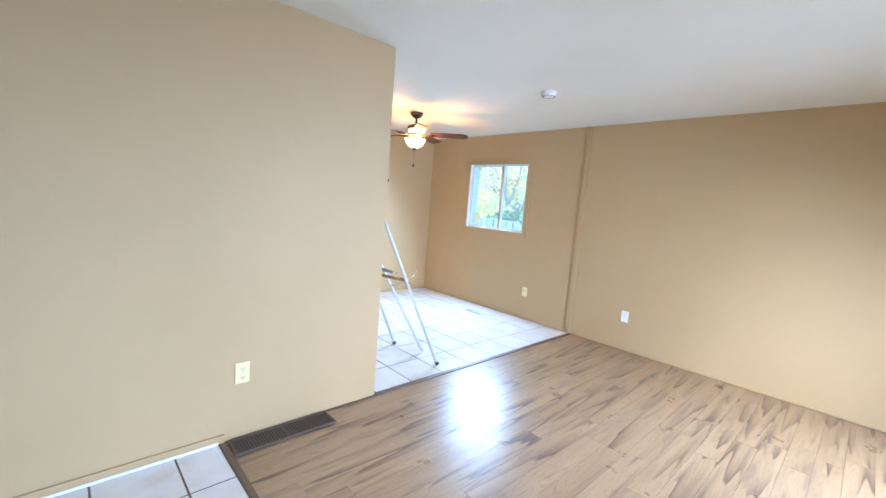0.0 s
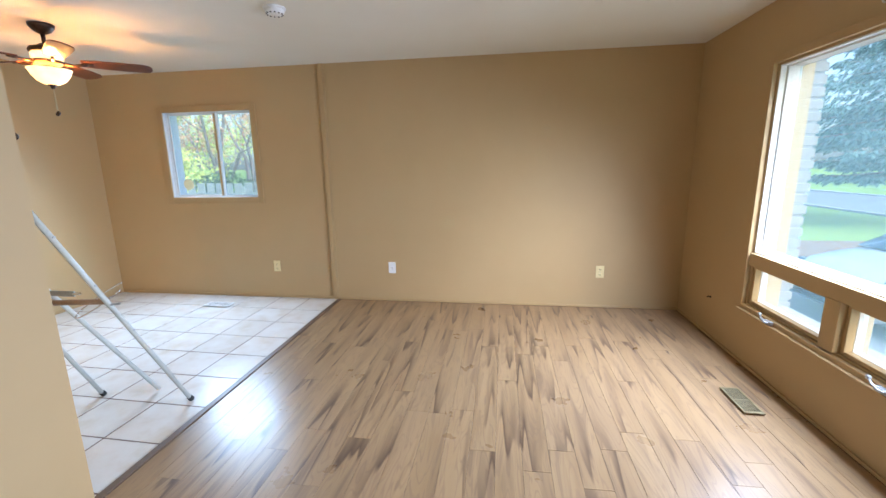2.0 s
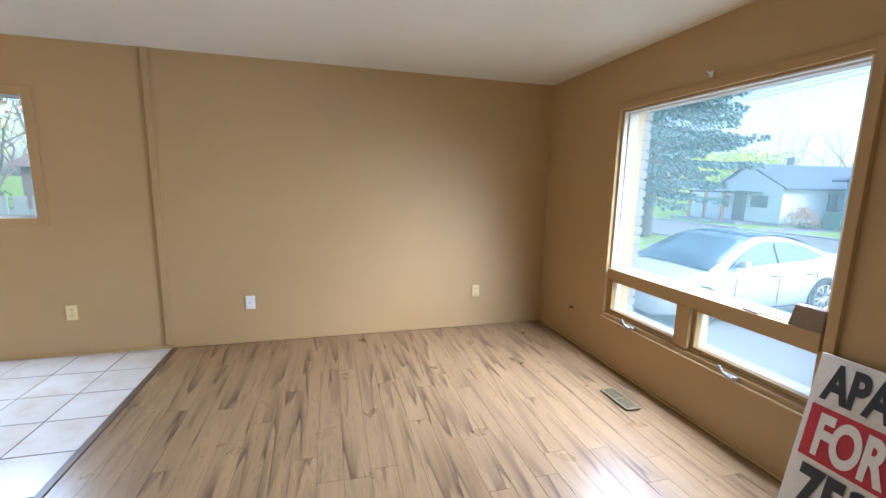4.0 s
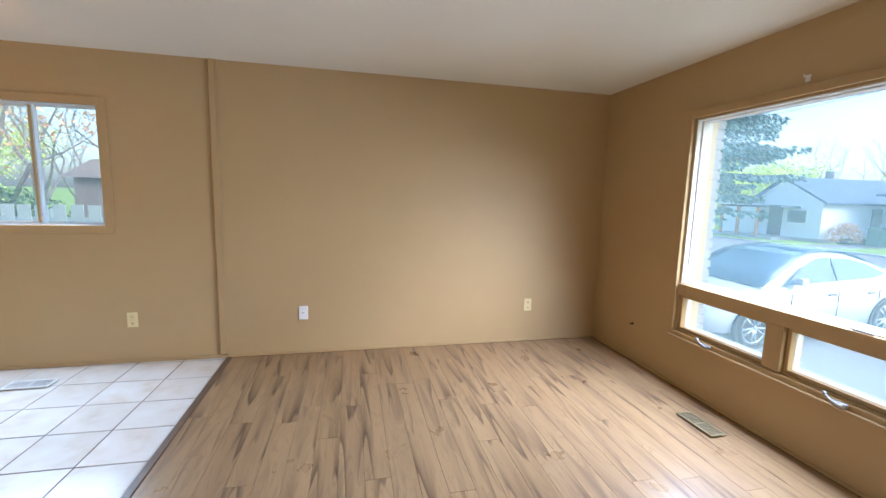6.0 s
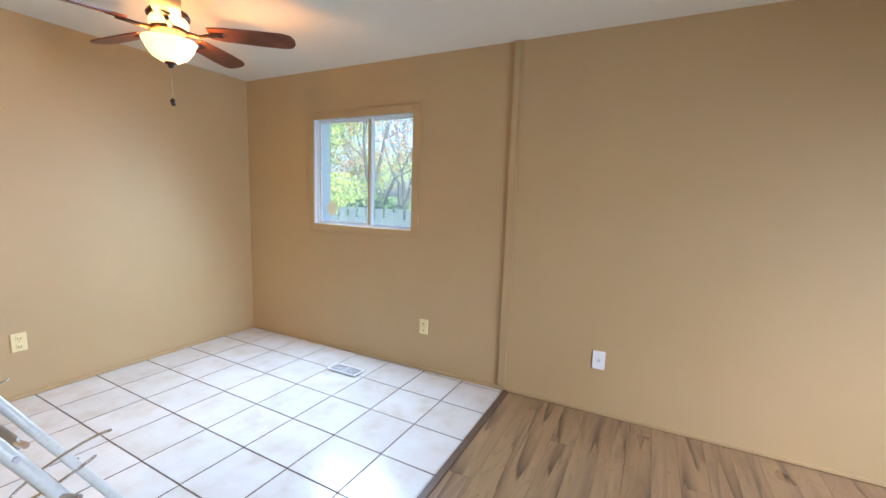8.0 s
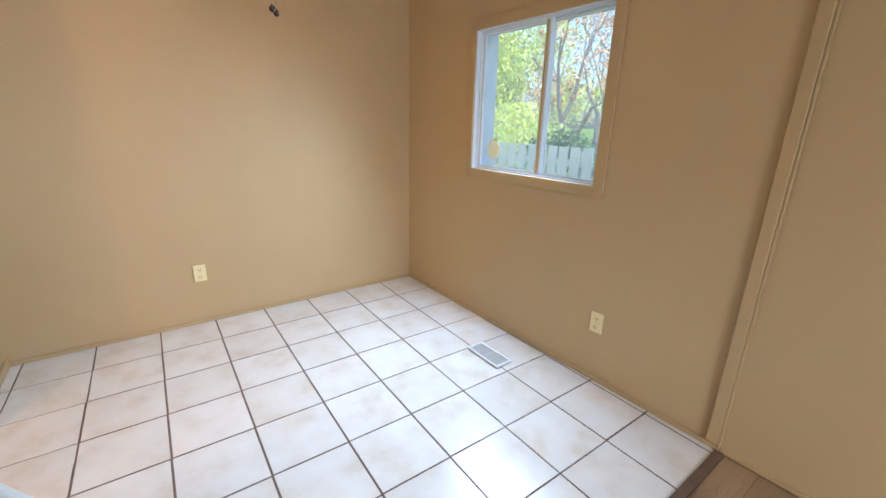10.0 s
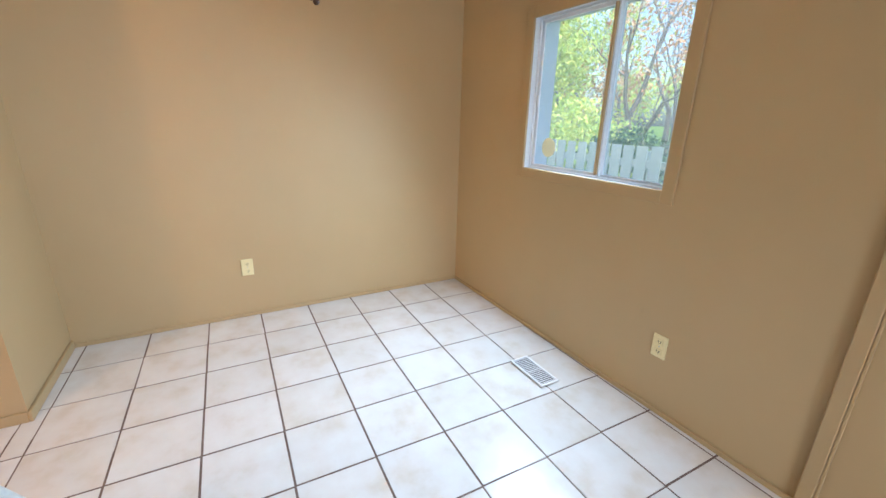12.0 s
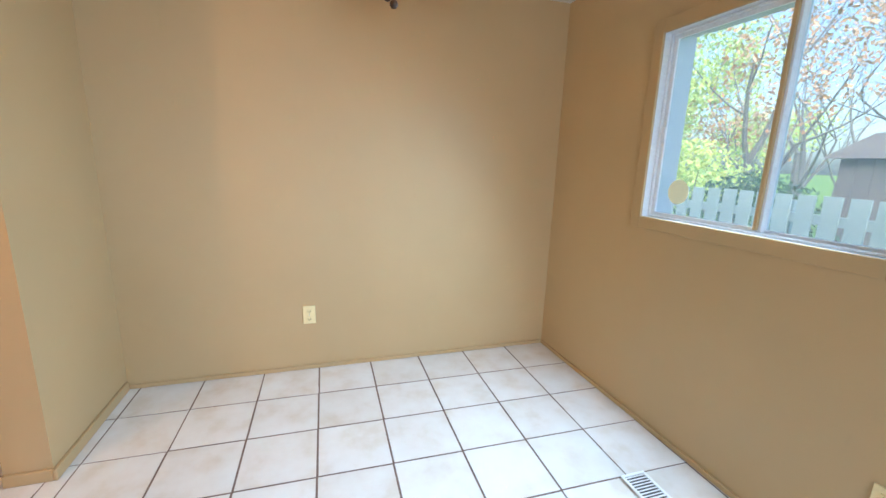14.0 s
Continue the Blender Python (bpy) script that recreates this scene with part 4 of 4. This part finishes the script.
def hip_house():
    h = thing("house", "pale blue bungalow with a hipped roof and a grey deck", "house", (31.5, 8.2, G))
    part("wall", boxes((0, 9, -6, 5.6, 0, 2.85)), SIDING_BLUE, h)
    bm = bmesh.new()
    lo = [bm.verts.new(p) for p in ((-0.5, -6.5, 2.8), (9.5, -6.5, 2.8), (9.5, 6.1, 2.8), (-0.5, 6.1, 2.8))]
    up = [bm.verts.new(p) for p in ((-0.5, -6.5, 2.92), (9.5, -6.5, 2.92), (9.5, 6.1, 2.92), (-0.5, 6.1, 2.92))]
    r0, r1 = bm.verts.new((4.5, -2, 4.6)), bm.verts.new((4.5, 1.6, 4.6))
    bm.faces.new(lo)
    for i in range(4):
        bm.faces.new((lo[i], up[i], up[(i + 1) % 4], lo[(i + 1) % 4]))
    bm.faces.new((up[0], up[1], r0))
    bm.faces.new((up[2], up[3], r1))
    bm.faces.new((up[1], up[2], r1, r0))
    bm.faces.new((up[3], up[0], r0, r1))
    part("roof", bm, ROOF_SHINGLE, h, "blue-grey hipped roof")
    for y in (4.7, 4.0, 1.2, -1.2):
        house_window(h, 0, y, 1.35, 2.4, 0.6)
    part("door", boxes((-0.05, -0.002, 2.0, 2.9, 0.6, 2.6)), WHITE_TRIM, h)
    part("deck", boxes((-2.2, -0.06, 0.2, 3.6, 0.45, 0.57)), DECK, h)
    for i in range(12):
        y = 0.25 + i * 0.3
        part("baluster", boxes((-2.18, -2.12, y, y + 0.06, 0.571, 1.45)), DECK, h)
    part("deck_rail", boxes((-2.22, -2.08, 0.2, 3.6, 1.451, 1.52)), DECK, h)
    for i in range(3):
        part("deck_step", boxes((-1.9, -0.9, 3.62 + 0.28 * i, 3.90 + 0.28 * i, 0.0, 0.42 - 0.14 * i)), DECK, h)


gable_house()
hip_house()
gb = thing("wheelie_bin", "green plastic wheelie bin by the deck", "bin", (29.4, 13.0, G))
part("bin_body", softened(boxes((-0.3, 0.3, -0.3, 0.3, 0.0, 0.95)), 0.04), BIN_GREEN, gb)
part("bin_lid", softened(boxes((-0.33, 0.33, -0.33, 0.33, 0.951, 1.03)), 0.02), BIN_GREEN, gb)
for hx, hy, hr in ((28.6, 14.0, 0.9),):
    sh = thing("shrub", "rust-brown leafless shrub in front of the house", "shrub", (hx, hy, G))
    rng = random.Random(5)
    bm = bmesh.new()
    for i in range(1400):
        a, b, r = rng.uniform(0, 6.28), rng.uniform(0, 1.5), hr * rng.uniform(0.5, 1.0)
        p = Vector((r * math.cos(a) * math.cos(b), r * math.sin(a) * math.cos(b), 0.15 + 1.25 * r * math.sin(b)))
        d = Vector((rng.uniform(-1, 1), rng.uniform(-1, 1), rng.uniform(-1, 1))) * 0.09
        e = Vector((rng.uniform(-1, 1), rng.uniform(-1, 1), rng.uniform(-1, 1))) * 0.09
        bm.faces.new((bm.verts.new(p), bm.verts.new(p + d), bm.verts.new(p + e)))
    part("crown", bm, LEAF_ORANGE, sh)


# ---- trees ----
def branches(bm, rng, p, d, length, radius, depth, tips, spread=0.55, up=0.12, sides=6):
    """A limb that bends, thins and forks; tips collects where leaves may sit."""
    pts, radii = [p.copy()], [radius]
    steps = 4 if depth > 1 else 3
    for i in range(steps):
        d = (d + Vector((rng.uniform(-1, 1), rng.uniform(-1, 1), rng.uniform(-0.6, 1))) * 0.16 + Vector((0, 0, up * 0.4))).normalized()
        p = p + d * (length / steps)
        pts.append(p.copy())
        radii.append(radius * (1 - 0.55 * (i + 1) / steps))
        if depth <= 2:
            tips.append((p.copy(), depth))
    bm_tube(bm, pts, radii, max(3, sides), False)
    if depth == 0:
        return
    for k in range(rng.choice((3, 3, 4))):
        at = pts[rng.choice((-1, -1, -2, -3 if len(pts) > 3 else -2))]
        side = Vector((rng.uniform(-1, 1), rng.uniform(-1, 1), rng.uniform(-0.3, 0.8))).normalized()
        branches(bm, rng, at, (d * (1 - spread) + side * spread).normalized(), length * rng.uniform(0.58, 0.8), radii[-1] * rng.uniform(0.7, 0.95), depth - 1, tips, spread, up, sides - 1)


def leaf_cloud(rng, tips, n, size, spread):
    bm = bmesh.new()
    for i in range(n):
        p = rng.choice(tips)[0] + Vector((rng.gauss(0, spread), rng.gauss(0, spread), rng.gauss(0, spread)))
        u = Vector((rng.uniform(-1, 1), rng.uniform(-1, 1), rng.uniform(-1, 1))).normalized() * size * rng.uniform(0.6, 1.2)
        w = u.cross(Vector((rng.uniform(-1, 1), rng.uniform(-1, 1), rng.uniform(-1, 1)))).normalized() * size * 0.4
        bm.faces.new([bm.verts.new(q) for q in (p - u, p + w, p + u, p - w)])
    return bm


def tree(name, label, at, height, radius, seed, depth, leaves=0, leaf_size=0.05, leaf_spread=0.2, leaf_mat=None, lean=(0, 0), first=0.4):
    rng = random.Random(seed)
    t = thing(name, label, "tree", at)
    bm = bmesh.new()
    tips = []
    branches(bm, rng, Vector((0, 0, -0.05)), Vector((lean[0], lean[1], 1)).normalized(), height * first, radius, depth, tips)
    part("trunk", bm, BARK, t, "grey-brown bark")
    if leaves:
        part("crown", leaf_cloud(rng, tips, leaves, leaf_size, leaf_spread), leaf_mat, t, "sparse autumn leaves")
    return t


def spruce(at, height, radius, seed):
    rng = random.Random(seed)
    t = thing("spruce_tree", "tall blue-green spruce with drooping boughs and a bare lower trunk", "tree", at)
    part("trunk", tube([(0, 0, -0.05), (0.03, 0.02, 2.0), (0.0, 0.05, height * 0.6), (0, 0, height)], [0.27, 0.22, 0.13, 0.02], 12), BARK, t, "grey trunk", True)
    limbs, bm = bmesh.new(), bmesh.new()
    z = 1.9
    while z < height - 0.2:
        k = (z - 1.9) / (height - 1.9)
        reach = radius * (1 - k) ** 0.75 * (0.55 + 0.45 * min(1.0, (z - 1.9) / 1.6))
        for j in range(8):
            a = rng.uniform(0, 6.28)
            r = reach * rng.uniform(0.55, 1.12) + 0.1
            d = Vector((math.cos(a), math.sin(a), 0))
            pts = [Vector((0, 0, z)) + d * (r * s) + Vector((0, 0, -0.32 * r * s + 0.20 * r * s * s + 0.05)) for s in (0, 0.35, 0.7, 1.0)]
            bm_tube(limbs, pts, [0.03, 0.022, 0.014, 0.005], 4, False)
            side = d.cross(Vector((0, 0, 1)))
            for i in range(int(62 * r) + 10):
                s = rng.uniform(0.15, 1.03)
                seg = min(2, int(s * 3))
                base = pts[seg].lerp(pts[seg + 1], min(1.0, s * 3 - seg))
                w = (1.05 - s) * 0.42 * r
                p = base + side * rng.uniform(-w, w) + Vector((0, 0, rng.uniform(-0.16, 0.04)))
                q = (d * 0.5 + side * rng.uniform(-1, 1) + Vector((0, 0, rng.uniform(-0.9, -0.1)))).normalized() * rng.uniform(0.14, 0.30)
                e = q.cross(Vector((rng.uniform(-1, 1), rng.uniform(-1, 1), rng.uniform(-1, 1)))).normalized() * rng.uniform(0.025, 0.055)
                bm.faces.new([bm.verts.new(v) for v in (p, p + 0.5 * q + e, p + q, p + 0.5 * q - e)])
        z += 0.30
    part("limbs", limbs, BARK, t)
    part("crown", bm, NEEDLES, t, "blue-green needle boughs")


spruce((15.2, 11.62, G), 12.5, 4.6, 3)
for i, (x, y, hh) in enumerate(((44, 26.5, 12), (46, 24.0, 13), (47, 21.5, 14), (44, 18.2, 12), (45, 15.2, 13), (48, 12.4, 14), (47, 30, 12), (43, 20.0, 11))):
    tree("bare_tree", "tall bare deciduous tree behind the houses", (x, y, G), hh, 0.15, 40 + i, 5, first=0.30)
for i, (x, y) in enumerate(((50, 33), (52, 38), (40, 32), (54, 27), (52, 17), (50, 10), (38, 24))):
    tree("leafy_tree", "olive-green tree behind the houses", (x, y, G), 7 + (i % 3), 0.2, 70 + i, 3, 3000, 0.2, 0.6, LEAF_GREEN, first=0.34)
# trees beyond the fence, seen through the small window
for i, (x, y, hh, n) in enumerate(((-8.4, 6.0, 7.5, 7000), (-10.6, 8.2, 8.5, 8000), (-6.9, 4.4, 6.0, 4500))):
    tree("maple_tree", "slender maple with sparse yellow-green autumn leaves", (x, y, G), hh, 0.11, 11 + i, 4, n, 0.06, 0.24, LEAF_GREEN, first=0.33)
for i, (x, y, hh, n) in enumerate(((-6.0, 6.6, 8.5, 1300), (-4.9, 8.2, 9.5, 1300), (-7.4, 9.6, 9.5, 1500), (-2.6, 7.0, 8.5, 900))):
    tree("oak_tree", "nearly bare oak with rust-coloured leaves", (x, y, G), hh, 0.15, 21 + i, 5, n, 0.075, 0.16, LEAF_ORANGE, first=0.28)
for i, (x, y) in enumerate(((-9, 13), (-13, 15), (-11, 18), (-5.5, 12), (-14, 11), (-17, 16), (-7.5, 20), (-16, 24), (-3.0, 13))):
    tree("bare_tree", "bare grey tree in the back yards", (x, y, G), 11, 0.14, 90 + i, 5, first=0.30)
for i, (x, y) in enumerate(((-12.5, 10.5), (-15, 19), (-10, 24), (-20, 20), (-7, 26))):
    tree("leafy_tree", "yellow-green leafy tree in the back yards", (x, y, G), 7.5, 0.15, 120 + i, 4, 3600, 0.11, 0.4, LEAF_GREEN, first=0.32)


def shrub(at, r, n, mat, label, seed):
    rng = random.Random(seed)
    s = thing("shrub", label, "shrub", at)
    bm, st = bmesh.new(), bmesh.new()
    for i in range(9):
        a = rng.uniform(0, 6.28)
        bm_tube(st, [(0, 0, 0), (0.4 * r * math.cos(a), 0.4 * r * math.sin(a), r), (0.8 * r * math.cos(a), 0.8 * r * math.sin(a), 1.7 * r)], [0.02, 0.014, 0.006], 5, False)
    for i in range(n):
        a, b, q = rng.uniform(0, 6.28), rng.uniform(-0.5, 1.5), r * rng.uniform(0.45, 1.05)
        p = Vector((q * math.cos(a) * math.cos(b), q * math.sin(a) * math.cos(b), 1.1 * r + q * math.sin(b)))
        u = Vector((rng.uniform(-1, 1), rng.uniform(-1, 1), rng.uniform(-1, 1))).normalized() * 0.05
        w = u.cross(Vector((rng.uniform(-1, 1), rng.uniform(-1, 1), rng.uniform(-1, 1)))).normalized() * 0.022
        bm.faces.new([bm.verts.new(v) for v in (p - u, p + w, p + u, p - w)])
    part("stems", st, BARK, s)
    part("crown", bm, mat, s)


shrub((-4.25, 4.2, G), 1.0, 2600, LEAF_SHRUB, "dark green shrub behind the fence", 21)
shrub((-5.75, 4.6, G), 1.25, 4200, LEAF_GREEN, "bright yellow-green shrub behind the fence", 22)
# shed shape built where a broad grey tree trunk stands
sd2 = thing("shed_shape", "brown boarded shed shape in place of a grey tree trunk behind the fence", "shed", (-2.95, 6.1, G))
for i in range(10):
    part("board", boxes((-0.95 + 0.19 * i, -0.765 + 0.19 * i, -0.9, -0.87, 0, 2.35)), SHED, sd2)
part("shed_body", boxes((-0.95, 0.95, -0.869, 0.9, 0, 2.35)), SHED, sd2)
bm = bmesh.new()
vs = [bm.verts.new(p) for p in ((-1.1, -1.05, 2.36), (1.1, -1.05, 2.36), (1.1, 1.05, 2.36), (-1.1, 1.05, 2.36), (-1.1, 0, 2.75), (1.1, 0, 2.75))]
for f in ((0, 1, 2, 3), (0, 1, 5, 4), (3, 4, 5, 2), (0, 4, 3), (1, 2, 5)):
    bm.faces.new([vs[i] for i in f])
part("shed_roof", bm, SHED, sd2)


# ---- board fence ----
def fence():
    f = thing("fence", "weathered grey-green board fence with narrow gaps", "fence", (0, 2.6, G))
    me = mesh_of("board", softened(boxes((-0.069, 0.069, -0.009, 0.009, 0.03, 1.96)), 0.003), FENCE)
    x = -10.0
    while x < 2.4:
        ob = new("board", me)
        ob.parent = f
        ob.matrix_local = pose(x, -0.045, 0.004 * math.sin(7 * x), 0, 0.4 * math.sin(5 * x))
        x += 0.185
    for z in (0.35, 0.92, 1.44, 1.71):
        part("rail", boxes((-10.1, 2.45, -0.034, 0.034, z, z + 0.085)), FENCE, f)
    x = -10.0
    while x < 2.5:
        part("post", boxes((x - 0.045, x + 0.045, 0.036, 0.108, -0.2, 1.9)), FENCE, f)
        x += 2.4


fence()

# power line poles across the street
for y in (6.0, 36.0):
    pl = thing("utility_pole", "wooden utility pole with crossarm", "pole", (25.2, y, G))
    part("pole", tube([(0, 0, -0.1), (0, 0, 8.6)], [0.16, 0.11], 12), BARK, pl)
    part("crossarm", boxes((-0.9, 0.9, -0.05, 0.05, 8.0, 8.12)), BARK, pl)
wires = thing("power_lines", "thin black power lines along the street", "cable", (25.2, 21, G))
for dx in (-0.8, 0.0, 0.8):
    part("cable", tube([(dx, -15 + 3 * i, 8.13 - 0.6 * (1 - ((i - 5) / 5) ** 2)) for i in range(11)], 0.012, 5), RUBBER, wires)


# ---- pieces: bricks beside the window, planks, tiles ----
pier = structure("brick_pier", boxes((3.69, 3.765, -0.99, 0.15, G, 2.5)), MORTAR, "pale painted brick veneer outside the window", "brickwork")
brick = mesh_of("brick", softened(boxes((-0.05, 0.05, -0.1, 0.1, -0.0285, 0.0285)), 0.004), BRICK)
for k in range(24):
    z = 0.33 + 0.075 * k
    for j in range(5):
        ob = new("brick", brick)
        ob.parent = pier
        ob.matrix_local = pose(3.730 + 0.002 * math.sin(9 * k + j), -0.90 + 0.21 * j + (0.005 if k % 2 else 0.0), z)

SUB = -0.012


def floor_base(name, x0, x1, y0, y1, material, label):
    return structure(name, boxes((x0, x1, y0, y1, -0.2, SUB + 0.0105)), material, label, "floor")


plank = mesh_of("plank", boxes((-0.4965, 0.4965, -0.4994, 0.4994, SUB, 0.0)), LAMINATE)
bmp = bmesh.new()
bmp.from_mesh(plank)
bmesh.ops.bevel(bmp, geom=[e for e in bmp.edges if all(v.co.z > -0.001 for v in e.verts) and abs(e.verts[0].co.x - e.verts[1].co.x) < 0.01], offset=0.004, segments=1, affect="EDGES")
bmp.to_mesh(plank)
bmp.free()
laminate = floor_base("floor_laminate", 0.0, 3.46, SOUTH, 0.0, STRIP, "pale brown wood-look laminate floor")
rng = random.Random(8)


def lay_planks(x0, x1, y0, y1, width):
    n = round((x1 - x0) / width)
    w = (x1 - x0) / n
    for i in range(n):
        y = y1 + rng.uniform(0.0, 1.1)
        while y > y0:
            lo, hi = max(y0, y - 1.215), min(y, y1)
            if hi - lo > 0.02:
                ob = new("plank", plank)
                ob.parent = laminate
                ob.matrix_local = pose(x0 + (i + 0.5) * w, (lo + hi) / 2, 0) @ Matrix.Diagonal((w, hi - lo, 1, 1))
            y -= 1.215


lay_planks(0.046, 3.446, -3.742, -0.013, 0.131)
lay_planks(1.36, 3.446, SOUTH, -3.744, 0.131)
structure("trim_transition", bevelled(0.004, 0.043, -2.757, -0.002, -0.01, 0.007, 0.003), STRIP, "dark wooden strip between tiles and laminate", "trim")
structure("trim_transition_partition", boxes((0.0235, 0.043, -3.74, -2.759, -0.01, 0.002)), STRIP, "dark edge of the laminate along the partition", "trim")
structure("trim_transition_entrance", bevelled(0.04, 1.36, -3.776, -3.744, -0.01, 0.008, 0.003), STRIP, "dark wooden strip at the entrance tiles", "trim")

TILE_W = 0.335


def tile_mesh(a, b):
    bm = boxes((-a / 2, a / 2, -b / 2, b / 2, SUB, 0.0))
    bmesh.ops.bevel(bm, geom=[e for e in bm.edges if all(v.co.z > -0.001 for v in e.verts)], offset=0.002, segments=2, affect="EDGES")
    return mesh_of("tile", bm, TILE)


tile_meshes = {}


def lay_tiles(parent, x0, x1, y0, y1, ox, oy, skew=0.0, gap=0.0056):
    """Square tiles on a grid through (ox, oy), cut at the edges; skew: how far the rows run out of square."""
    for i in range(math.floor((x0 - ox) / TILE_W), math.ceil((x1 - ox) / TILE_W)):
        a0, a1 = max(x0, ox + i * TILE_W + gap / 2), min(x1, ox + (i + 1) * TILE_W - gap / 2)
        if a1 - a0 < 0.01:
            continue
        drift = skew * ((a0 + a1) / 2 - ox)
        if skew and x1 - a1 < 0.005:
            a1 = x1 + 0.036
        for j in range(math.floor((y0 - oy) / TILE_W), math.ceil((y1 - oy) / TILE_W)):
            b0, b1 = max(y0, oy + j * TILE_W + gap / 2 + drift), min(y1, oy + (j + 1) * TILE_W - gap / 2 + drift)
            if b1 - b0 < 0.01:
                continue
            key = (round(a1 - a0, 4), round(b1 - b0, 4))
            if key not in tile_meshes:
                tile_meshes[key] = tile_mesh(*key)
            ob = new("tile", tile_meshes[key])
            ob.parent = parent
            ob.matrix_local = pose((a0 + a1) / 2 - 0.55 * skew * (b0 + b1) / 2, (b0 + b1) / 2, 0.0006 * math.sin(13 * i + 7 * j), 0.06 * math.sin(3 * i + j), 0.06 * math.cos(2 * j + 5 * i), math.degrees(skew) * 0.8)


dining = floor_base("floor_tiles", -2.669, 0.0, -2.757, 0.0, GROUT, "cream ceramic floor tiles with dark brown grout")
lay_tiles(dining, -2.676, 0.003, -2.765, 0.03, -2.662, -0.320, -0.022)
kitchen = floor_base("floor_kitchen", -2.669, 0.0, SOUTH, -2.757, GROUT, "cream ceramic kitchen floor tiles")
lay_tiles(kitchen, -2.676, -0.10, SOUTH, -2.770, -2.662, -0.320, -0.022)
entrance = structure("floor_entrance", boxes((0.022, 1.36, SOUTH, -3.744, -0.003, -0.0028)), GROUT, "pale ceramic entrance tiles", "floor")
lay_tiles(entrance, 0.040, 1.358, SOUTH, -3.777, 0.356, -3.981)
